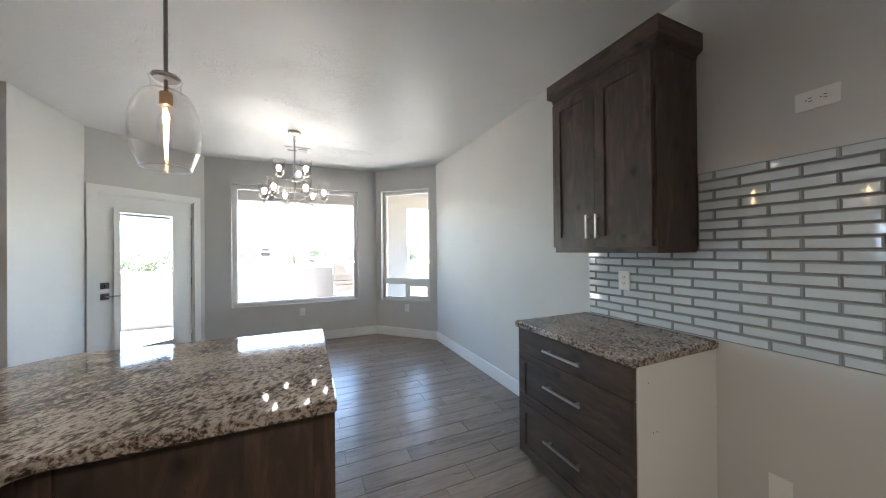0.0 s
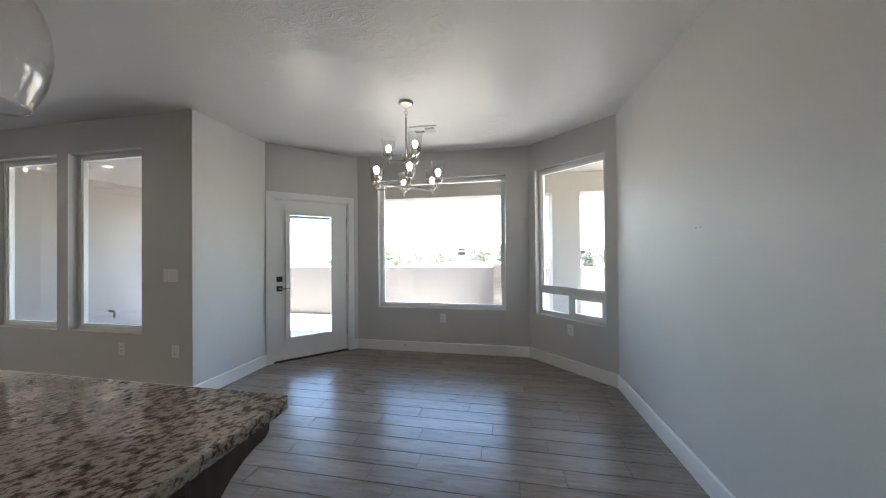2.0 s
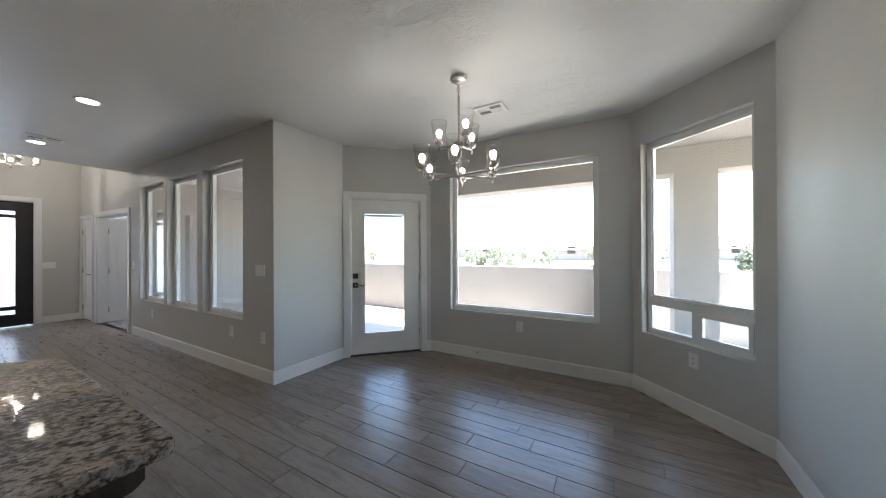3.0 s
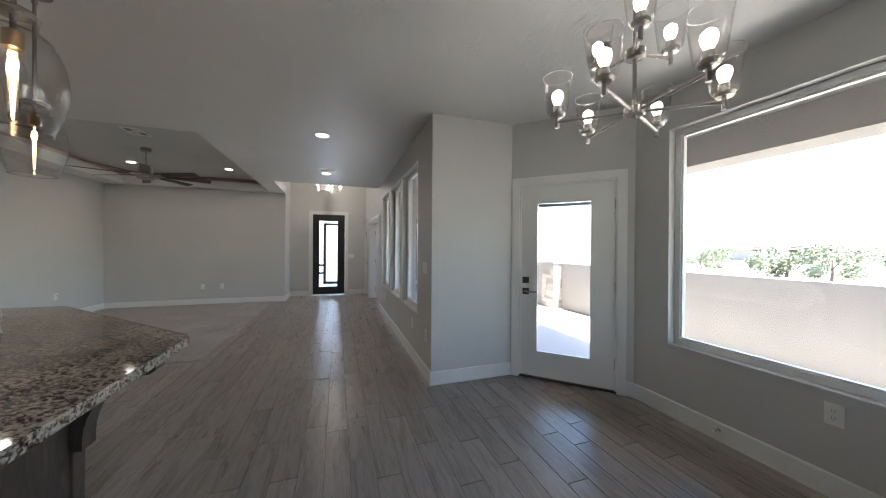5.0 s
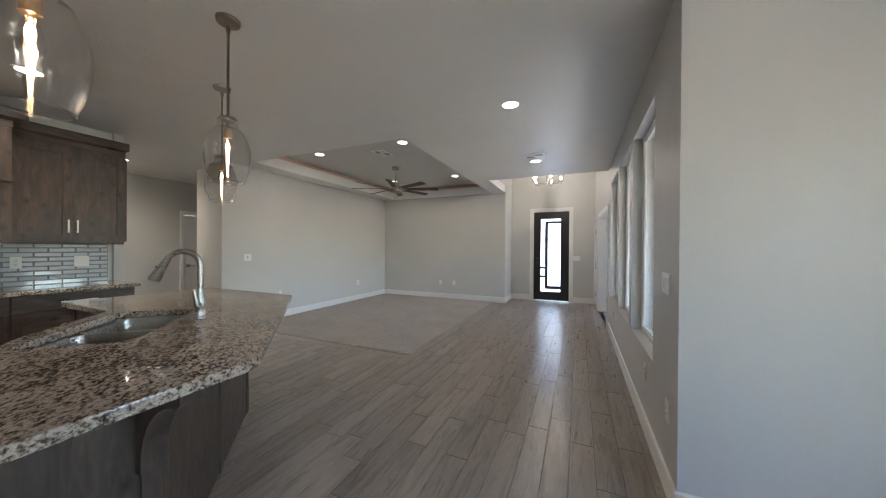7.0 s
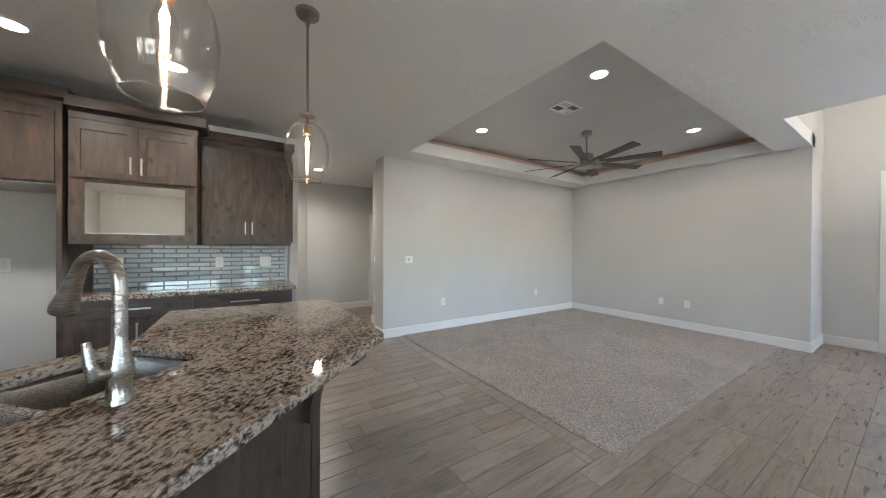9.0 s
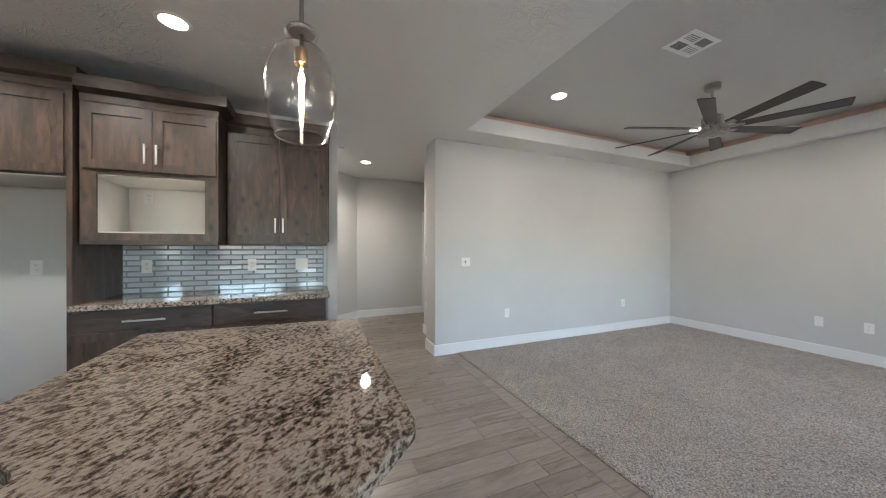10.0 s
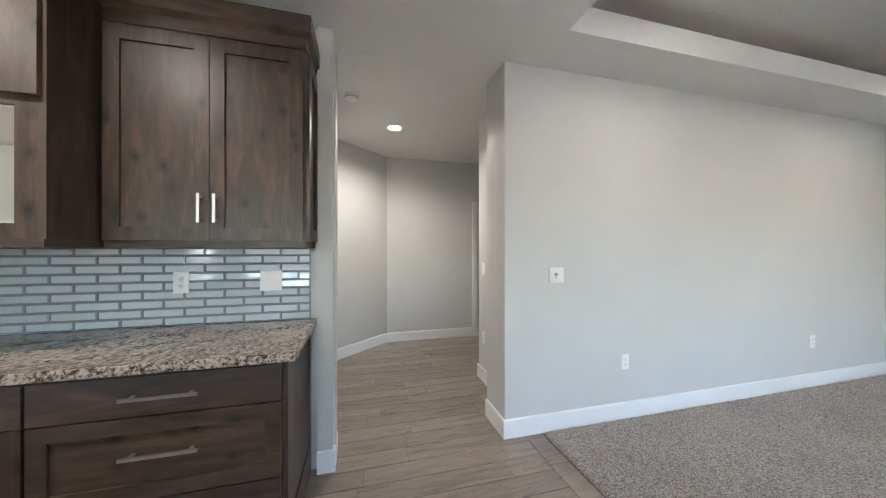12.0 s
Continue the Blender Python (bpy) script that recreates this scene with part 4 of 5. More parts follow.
# microwave cabinet
MY = -0.525
MD = MY - YK - 0.002
mw = thing("microwave_cabinet", "dark alder wall cabinet with an empty white microwave niche", "cabinet", m=pose(0.390, MY, 0, 0, 0, 180))
w, z0, z1 = 0.832, 1.41, 2.42
n0, n1, m0, m1 = 0.088, 0.742, 1.467, 1.90
bm = bmesh.new()
slab(bm, [0, n0, n1, w], [z0, m0, m1, z1], lambda u, v: n0 < u < n1 and m0 < v < m1, lambda u, v, s_: (u, 0.02 * s_, v))
part("face_frame", bm, WOOD_V, mw)
bm = bmesh.new()
box(bm, 0, 0.018, 0.02, MD, z0, z1)
part("side_board", bm, WOOD_V, mw)
bm = bmesh.new()
box(bm, w - 0.018, w, 0.02, MD, z0, z1)
part("side_board", bm, WOOD_V, mw)
bm = bmesh.new()
box(bm, 0.018, w - 0.018, 0.02, MD, m1 + 0.001, z1)
part("body", bm, WOOD_V, mw)
bm = bmesh.new()
box(bm, 0.018, w - 0.018, 0.02, MD, z0, m0 - 0.001)
part("bottom_board", bm, WOOD_V, mw)
bm = bmesh.new()
box(bm, 0.019, w - 0.019, MD - 0.02, MD - 0.004, m0, m1)
part("niche_back", bm, MELAMINE, mw, "white niche back panel")
for side, dims in (("niche_side", (0.019, 0.027, m0, m1)), ("niche_side", (w - 0.027, w - 0.019, m0, m1)),
                   ("niche_top", (0.027, w - 0.027, m1 - 0.008, m1)), ("niche_shelf", (0.027, w - 0.027, m0, m0 + 0.008))):
    bm = bmesh.new()
    box(bm, dims[0], dims[1], 0.021, MD - 0.02, dims[2], dims[3])
    part(side, bm, MELAMINE, mw, "white melamine lining")
bm = bmesh.new()
box(bm, 0.002, w - 0.002, -0.006, 0.02, z0 - 0.03, z0)
box(bm, 0.002, w - 0.002, 0.02, MD, z0 - 0.03, z0)
part("light_rail", bm, WOOD_H, mw)
shaker("door", mw, 0.012, w / 2 - 0.0015, 1.935, 2.395, handle=(w / 2 - 0.035, 2.06, 0.15, True))
shaker("door", mw, w / 2 + 0.0015, w - 0.012, 1.935, 2.395, handle=(w / 2 + 0.035, 2.06, 0.15, True))
crown(mw, 0, w, MD, z1, 2.58, False, True, 0.075)

KU = upper_cabinet(pose(-0.445, -0.775, 0, 0, 0, 180), 0.845, 1.41, 2.40, -0.775 - YK - 0.002, 2.565, "tall dark-stained knotty alder wall cabinet with two doors", False, True, 0.155)
bm = bmesh.new()
e0, e1, de = 1.415, 2.38, -0.775 - YK - 0.002
slab(bm, [0.004, 0.07, de - 0.06, de], [e0, e0 + 0.065, e1 - 0.065, e1], lambda u, v: 0.07 < u < de - 0.06 and e0 + 0.065 < v < e1 - 0.065, lambda u, v, s_: (0.8455 + 0.018 * s_, u, v))
part("end_panel", bm, WOOD_V, KU)

# refrigerator surround
fs = thing("refrigerator_surround", "dark alder refrigerator surround with an upper cabinet, empty", "cabinet", m=pose(1.44, -0.50, 0, 0, 0, 180))
FDP = -0.50 - YK - 0.002
bm = bmesh.new()
box(bm, 0.995, 1.026, 0, FDP, 0.0, 2.47)
part("side_panel", bm, WOOD_V, fs)
bm = bmesh.new()
box(bm, 0, 0.03, 0, FDP, 0.0, 2.47)
part("side_panel", bm, WOOD_V, fs)
bm = bmesh.new()
box(bm, 0.03, 0.995, 0.0, FDP, 1.86, 2.47)
part("body", bm, WOOD_V, fs)
bm = bmesh.new()
box(bm, 0.031, 0.994, 0.004, FDP, 1.852, 1.859)
part("underside", bm, MELAMINE, fs, "white cabinet underside")
shaker("door", fs, 0.036, 0.511, 1.875, 2.44, handle=(0.48, 2.0, 0.15, True))
shaker("door", fs, 0.514, 0.989, 1.875, 2.44, handle=(0.545, 2.0, 0.15, True))
crown(fs, 0, 1.026, FDP, 2.47, 2.63, True, True)

# ---------- island ----------
D45 = math.sqrt(0.5)
ISL = [(0.845, 2.065), (0.845, 3.03), (-0.235, 3.03), (-1.405, 1.835), (-1.402, 0.655), (-0.412, 0.615), (-0.412, 1.345), (0.075, 1.825), (0.175, 2.065)]


def diag(u, d):
    """A point of the island's slanted wing: u along it, d across it."""
    return (u * D45 - d * D45, u * D45 + d * D45)


SU0, SU1, SD0, SD1 = 0.74, 1.53, 1.335, 1.745
hole = round_corners([diag(SU0, SD0), diag(SU1, SD0), diag(SU1, SD1), diag(SU0, SD1)], [0.07] * 4)
countertop(round_corners(ISL, [0.01, 0.02, 0.16, 0.05, 0.02, 0.02, 0.09, 0.09, 0.05]), CT0, CT1,
           "large angled speckled granite island countertop with a sink cut-out", hole)
isl = thing("kitchen_island", "dark-stained alder island base with corbels under the bar overhang", "island")
BODY = [(0.838, 2.10), (0.838, 2.71), (-0.085, 2.71), (-1.14, 1.655), (-1.14, 0.70), (-0.445, 0.69), (-0.445, 1.40), (0.045, 1.875), (0.145, 2.10)]
bm = bmesh.new()
prism(bm, offset_loop(BODY, 0.012), 0.10, 0.702)
n = len(BODY)
part("body", bm, WOOD_V, isl)
inner = offset_loop(BODY, 0.012)
for i in range(n):
    a, b = inner[i], inner[(i + 1) % n]
    d = (Vector(b) - Vector(a)).normalized()
    nn = Vector((-d.y, d.x)) * 0.03
    a2, b2 = Vector(a) + nn + d * 0.001, Vector(b) + nn - d * 0.001
    bm = bmesh.new()
    prism(bm, [a, b, tuple(b2), tuple(a2)], 0.703, CT0)
    part("apron", bm, WOOD_V, isl)
bm = bmesh.new()
prism(bm, offset_loop(BODY, 0.06), 0.0, 0.10)
part("toe_kick", bm, WOOD_H, isl)


def island_board(a, b, z0, z1, th, name="panel"):
    d = Vector((b[0] - a[0], b[1] - a[1]))
    ln = d.length
    m = pose(a[0], a[1], 0, 0, 0, math.degrees(math.atan2(d.y, d.x)))
    bm = bmesh.new()
    box(bm, 0, ln, 0.0, th, z0, z1)
    bevel(bm, 0.002, 1)
    part(name, bm, WOOD_V, isl, m=m)


def island_face(i, posts):
    """Clads one side of the island: flush panels between upright posts."""
    a, b = Vector(BODY[i]), Vector(BODY[(i + 1) % n])
    d = (b - a).normalized()
    ln = (b - a).length
    nrm = Vector((d.y, -d.x))
    cuts = [0.0, *posts, ln]
    for c in cuts:
        k0 = min(max(c - 0.03, 0), ln - 0.06)
        p, q = a + d * k0 - nrm * 0.012, a + d * (k0 + 0.06) - nrm * 0.012
        island_board(q, p, 0.02, CT0 - 0.001, 0.014, "post")
    for c0, c1 in zip(cuts, cuts[1:]):
        lo, hi = (c0 + 0.06 if c0 == 0 else c0 + 0.03), (c1 - 0.06 if c1 == ln else c1 - 0.03)
        p, q = a + d * (lo + 0.001) - nrm * 0.012, a + d * (hi - 0.001) - nrm * 0.012
        island_board(q, p, 0.02, CT0 - 0.001, 0.006)


for i, posts in ((0, ()), (1, (0.45,)), (2, (0.75,)), (3, (0.48,)), (4, ()), (5, ()), (6, ()), (7, ()), (8, ())):
    island_face(i, posts)


def corbel(x, y, rz):
    """Curved bracket: stands out along its local -y."""
    bm = bmesh.new()
    prof = [(0.0, CT0 - 0.001), (-0.27, CT0 - 0.001), (-0.27, CT0 - 0.045)]
    prof += [(-0.25 + 0.215 * math.sin(t), CT0 - 0.06 - 0.24 * (1 - math.cos(t))) for t in [k * math.pi / 2 / 9 for k in range(10)]]
    prof += [(-0.035, CT0 - 0.34), (0.0, CT0 - 0.34)]
    w = 0.038
    lo = [bm.verts.new((-w, p, z)) for p, z in prof]
    hi = [bm.verts.new((w, p, z)) for p, z in prof]
    bm.faces.new(lo)
    bm.faces.new(hi[::-1])
    k = len(prof)
    for i in range(k):
        bm.faces.new((lo[i], lo[(i + 1) % k], hi[(i + 1) % k], hi[i]))
    part("corbel", bm, WOOD_V, isl, m=pose(x, y, 0, 0, 0, rz))


corbel(0.77, 2.713, 180)
corbel(-0.045, 2.713, 180)
cx, cy = -1.14 + 0.09 * D45, 1.655 + 0.09 * D45
corbel(cx - 0.002, cy + 0.002, 225)

# sink and tap
sink = thing("kitchen_sink", "double-bowl stainless steel undermount sink", "sink", m=Matrix.Translation((0, 0, 0)) @ pose(0, 0, 0, 0, 0, 45))
for a, b in ((SU0 + 0.004, 1.125), (1.150, SU1 - 0.004)):
    bm = bmesh.new()
    o = [(a, SD0 + 0.004), (b, SD0 + 0.004), (b, SD1 - 0.004), (a, SD1 - 0.004)]
    o = round_corners(o, [0.07] * 4, 6)
    rings = []
    for dd, z in ((-0.012, CT0 - 0.002), (0.0, CT0 - 0.002), (0.006, CT0 - 0.02), (0.014, 0.74), (0.03, 0.722), (0.08, 0.714)):
        rings.append([bm.verts.new((x, y, z)) for x, y in offset_loop(o, dd)])
    for r0, r1 in zip(rings, rings[1:]):
        for i in range(len(o)):
            bm.faces.new((r0[i], r0[(i + 1) % len(o)], r1[(i + 1) % len(o)], r1[i]))
    bm.faces.new(rings[-1])
    bowl = part("bowl", bm, STEEL, sink, smooth=True)
    bm = bmesh.new()
    lathe(bm, [(0.0005, 0.7175), (0.03, 0.7175), (0.045, 0.7155), (0.047, 0.7145)], 20, pose((a + b) / 2, (SD0 + SD1) / 2, 0))
    part("drain", bm, NICKEL, bowl, smooth=True)

fx, fy = diag(1.10, 1.865)
faucet = thing("kitchen_faucet", "brushed nickel gooseneck pull-down kitchen faucet", "faucet", m=pose(fx, fy, CT1, 0, 0, -45))
bm = bmesh.new()
lathe(bm, [(0.0, 0.0), (0.031, 0.0), (0.031, 0.006), (0.027, 0.012), (0.026, 0.055), (0.029, 0.07), (0.030, 0.095), (0.024, 0.125), (0.0175, 0.15), (0.0155, 0.19)], 24)
part("base", bm, NICKEL, faucet, smooth=True)
bm = bmesh.new()
pts = [(0, 0, 0.18), (0, 0, 0.30)]
pts += [(0.082 - 0.082 * math.cos(t), 0, 0.31 + 0.082 * math.sin(t)) for t in [k * math.radians(158) / 14 for k in range(1, 15)]]
tube(bm, pts, 0.0165, 16)
part("neck", bm, NICKEL, faucet, smooth=True)
e, d = Vector(pts[-1]), (Vector(pts[-1]) - Vector(pts[-2])).normalized()
bm = bmesh.new()
tube(bm, [e - d * 0.005, e + d * 0.02, e + d * 0.06, e + d * 0.11, e + d * 0.125], 0.018, 18, [0.018, 0.020, 0.023, 0.030, 0.028])
head = part("spray_head", bm, NICKEL, faucet, smooth=True)
bm = bmesh.new()
c = e + d * 0.055 + Vector((0.019, 0, 0.004))
box(bm, c.x - 0.004, c.x + 0.004, -0.006, 0.006, c.z - 0.014, c.z + 0.014)
bevel(bm, 0.002)
part("spray_button", bm, DARK, head)
bm = bmesh.new()
tube(bm, [(0.0, 0.02, 0.085), (0.0, 0.052, 0.09), (0.004, 0.06, 0.12), (0.012, 0.062, 0.175)], 0.01, 14, [0.017, 0.019, 0.012, 0.009])
part("lever", bm, NICKEL, faucet, smooth=True)
ax, ay = diag(0.93, 1.83)
cap = thing("sink_hole_cover", "small round nickel cover on the granite beside the faucet", "cover", m=pose(ax, ay, CT1))
bm = bmesh.new()
lathe(bm, [(0.0, 0.010), (0.012, 0.010), (0.022, 0.007), (0.025, 0.0)], 20)
part("cover", bm, NICKEL, cap, smooth=True)

# ---------- lamps ----------
def pendant(x, y):
    p = thing("pendant_lamp", "clear blown-glass pendant lamp with an amber bulb, lit", "pendant lamp", "island pendants", pose(x, y, 0))
    bm = bmesh.new()
    lathe(bm, [(0.0, H - 0.03), (0.03, H - 0.03), (0.062, H - 0.022), (0.066, H - 0.001)], 28)
    part("canopy", bm, DARKMETAL, p, smooth=True)
    bm = bmesh.new()
    tube(bm, [(0, 0, H - 0.03), (0, 0, H - 0.075)], 0.004, 8)
    lathe(bm, [(0.012, H - 0.075), (0.012, H - 0.045)], 10)
    part("loop", bm, DARKMETAL, p)
    bm = bmesh.new()
    tube(bm, [(0, 0, H - 0.07), (0, 0, 2.07)], 0.0075, 12)
    part("rod", bm, DARKMETAL, p, smooth=True)
    bm = bmesh.new()
    lathe(bm, [(0.0, 2.152), (0.015, 2.152), (0.045, 2.147), (0.05, 2.139), (0.042, 2.135), (0.042, 2.129), (0.0, 2.127)], 28)
    part("collar", bm, DARKMETAL, p, smooth=True)
    bm = bmesh.new()
    lathe(bm, [(0.0, 2.075), (0.021, 2.075), (0.023, 2.07), (0.023, 2.02), (0.0, 2.018)], 24)
    part("socket", bm, BRASS, p, smooth=True)
    bm = bmesh.new()
    outer = [(0.112, 1.752), (0.128, 1.785), (0.145, 1.825), (0.157, 1.88), (0.160, 1.925), (0.156, 1.97), (0.145, 2.01), (0.128, 2.047), (0.112, 2.066),
             (0.113, 2.074), (0.104, 2.082), (0.085, 2.088), (0.071, 2.098), (0.068, 2.12), (0.070, 2.14), (0.077, 2.154)]
    outer = [(r * 0.76, 1.756 + (z - 1.752) * 0.94) for r, z in outer]
    lathe(bm, outer + [(r - 0.003, z) for r, z in outer[::-1]] + [outer[0]], 40)
    globe = part("glass_globe", bm, GLASS, p, "clear hand-blown glass globe", True)
    bm = bmesh.new()
    lathe(bm, [(0.0850 + 0.0032 * math.cos(k * math.pi / 4), 1.756 + 0.0032 * math.sin(k * math.pi / 4)) for k in range(9)], 40)
    part("rim", bm, RIM, globe, "thick glass rim", True)
    bm = bmesh.new()
    lathe(bm, [(0.012, 2.018), (0.014, 2.0), (0.026, 1.965), (0.030, 1.94), (0.026, 1.915), (0.018, 1.88), (0.013, 1.82), (0.009, 1.79), (0.0, 1.782)], 20)
    bulb = part("bulb", bm, GLASS, p, "long clear bulb", True)
    bm = bmesh.new()
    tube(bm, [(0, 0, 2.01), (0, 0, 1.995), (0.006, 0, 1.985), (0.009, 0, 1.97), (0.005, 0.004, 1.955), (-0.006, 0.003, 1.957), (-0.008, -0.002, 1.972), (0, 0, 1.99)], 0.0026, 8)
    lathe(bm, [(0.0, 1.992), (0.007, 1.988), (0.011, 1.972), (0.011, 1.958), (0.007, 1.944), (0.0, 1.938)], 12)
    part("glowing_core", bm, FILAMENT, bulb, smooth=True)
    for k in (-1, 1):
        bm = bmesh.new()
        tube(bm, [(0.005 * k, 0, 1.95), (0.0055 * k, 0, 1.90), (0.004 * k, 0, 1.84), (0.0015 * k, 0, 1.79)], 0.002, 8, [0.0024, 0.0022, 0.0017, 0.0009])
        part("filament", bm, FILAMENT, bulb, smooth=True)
    lamp = new("pendant_light", bpy.data.lights.new("pendant_light", "POINT"))
    lamp.data.energy, lamp.data.color, lamp.data.shadow_soft_size = 0.32, (1.0, 0.78, 0.55), 0.012
    lamp.location = (x, y, 1.968)
    return p


for x, y in ((0.222, 2.712), (-0.644, 2.178), (-1.134, 1.300)):
    pendant(x, y)


def shade_light(parent, x, y, z, name="light"):
    """Cup, candle bulb and tapered open glass shade."""
    bm = bmesh.new()
    lathe(bm, [(0.0, z - 0.045), (0.009, z - 0.045), (0.009, z), (0.027, z + 0.003), (0.033, z + 0.012), (0.033, z + 0.022), (0.018, z + 0.024), (0.018, z + 0.055), (0.0, z + 0.055)], 20, pose(x, y, 0))
    cup = part("cup", bm, NICKEL, parent, smooth=True)
    bm = bmesh.new()
    lathe(bm, [(0.010, z + 0.055), (0.013, z + 0.062), (0.022, z + 0.082), (0.025, z + 0.098), (0.022, z + 0.114), (0.011, z + 0.124), (0.0, z + 0.126)], 18, pose(x, y, 0))
    part("bulb", bm, BULB, cup, "lit frosted bulb", True)
    bm = bmesh.new()
    o = [(0.030, z + 0.023), (0.044, z + 0.026), (0.046, z + 0.034), (0.064, z + 0.183)]
    lathe(bm, o + [(r - 0.0025, zz) for r, zz in o[::-1]] + [o[0]], 30, pose(x, y, 0))
    part("glass_shade", bm, GLASS, cup, "clear tapered glass shade", True)
    bm = bmesh.new()
    lathe(bm, [(0.0630 + 0.0016 * math.cos(k * math.pi / 3), z + 0.184 + 0.0016 * math.sin(k * math.pi / 3)) for k in range(7)], 26, pose(x, y, 0))
    part("rim", bm, RIM, cup, "glass rim", True)


def chandelier(x, y):
    c = thing("chandelier", "two-tier brushed nickel chandelier with nine clear glass shades, lit", "chandelier", m=pose(x, y, 0))
    bm = bmesh.new()
    lathe(bm, [(0.0, H - 0.032), (0.02, H - 0.032), (0.06, H - 0.026), (0.066, H - 0.018), (0.066, H - 0.001)], 30)
    part("canopy", bm, NICKEL, c, smooth=True)
    for k in range(4):
        bm = bmesh.new()
        zc = H - 0.045 - 0.026 * k
        ring = [(0.013 * math.cos(t), 0, zc + 0.02 * math.sin(t)) for t in [i * 2 * math.pi / 12 for i in range(13)]]
        tube(bm, ring, 0.0028, 6)
        part("chain_link", bm, NICKEL, c, smooth=True, m=pose(0, 0, 0, 0, 0, 90 * k + 20))
    bm = bmesh.new()
    tube(bm, [(0, 0, H - 0.145), (0, 0, 1.955)], 0.0085, 14)
    part("stem", bm, NICKEL, c, smooth=True)
    for zt, r, cnt, a0 in ((1.965, 0.305, 6, -8.0), (2.205, 0.16, 3, 76.0)):
        bm = bmesh.new()
        lathe(bm, [(0.0, zt - 0.022), (0.034, zt - 0.018), (0.04, zt - 0.012), (0.04, zt + 0.016), (0.03, zt + 0.02), (0.0, zt + 0.02)], 26)
        part("hub", bm, NICKEL, c, smooth=True)
        for k in range(cnt):
            a = radians(a0 + 360 / cnt * k)
            bm = bmesh.new()
            tube(bm, [(0.03 * math.cos(a), 0.03 * math.sin(a), zt), (r * math.cos(a), r * math.sin(a), zt - 0.004)], 0.0068, 10)
            part("arm", bm, NICKEL, c, smooth=True)
            shade_light(c, r * math.cos(a), r * math.sin(a), zt + 0.012)
    bm = bmesh.new()
    lathe(bm, [(0.0, 1.925), (0.007, 1.928), (0.009, 1.944)], 12)
    part("finial", bm, NICKEL, c, smooth=True)


chandelier(0.637, 4.89)
fc = thing("foyer_chandelier", "small brushed nickel foyer chandelier with glass shades, lit", "chandelier", m=pose(-6.64, 3.47, 0))
bm = bmesh.new()
tube(bm, [(0, 0, HF - 0.001), (0, 0, 2.80)], 0.008, 10)
part("stem", bm, NICKEL, fc, smooth=True)
for k in range(5):
    a = radians(72 * k + 20)
    bm = bmesh.new()
    tube(bm, [(0, 0, 2.80), (0.30 * math.cos(a), 0.30 * math.sin(a), 2.79)], 0.007, 8)
    part("arm", bm, NICKEL, fc, smooth=True)
    shade_light(fc, 0.30 * math.cos(a), 0.30 * math.sin(a), 2.805)
lamp = new("foyer_light", bpy.data.lights.new("foyer_light", "POINT"))
lamp.data.energy, lamp.data.color, lamp.data.shadow_soft_size = 2.0, (1.0, 0.90, 0.78), 0.02
lamp.location = (-6.64, 3.47 + 0.12, 2.93)


def downlight(x, y, z, watts):
    d = thing("downlight", "round recessed ceiling downlight with a white trim, lit", "downlight", "downlights", pose(x, y, z))
    bm = bmesh.new()
    lathe(bm, [(0.069, -0.002), (0.072, -0.006), (0.090, -0.004), (0.092, 0.0)], 32)
    part("trim_ring", bm, PLASTIC, d, smooth=True)
    bm = bmesh.new()
    lathe(bm, [(0.0, -0.0025), (0.0695, -0.0025)], 32)
    part("lens", bm, CANLENS, d, "glowing lens")
    lamp = new("downlight_beam", bpy.data.lights.new("downlight_beam", "SPOT"))
    lamp.data.energy, lamp.data.color, lamp.data.shadow_soft_size = watts, (1.0, 0.89, 0.76), 0.06
    lamp.data.spot_size, lamp.data.spot_blend = radians(165), 1.0
    lamp.location = (x, y, z - 0.07)


CANS = [(-0.376, 0.148, H, KITCHEN_WATTS), (0.409, 0.182, H, KITCHEN_WATTS), (1.30, 0.20, H, KITCHEN_WATTS),
        (-3.64, -0.12, ZT, LIVING_WATTS), (-3.66, 1.58, ZT, LIVING_WATTS), (-6.09, 1.51, ZT, LIVING_WATTS), (-6.09, -0.12, ZT, LIVING_WATTS),
        (-2.42, 3.525, H, HALL_WATTS), (-4.5, 3.50, H, HALL_WATTS), (-1.93, -2.56, H, PASSAGE_WATTS)]
for can in CANS:
    downlight(*can)


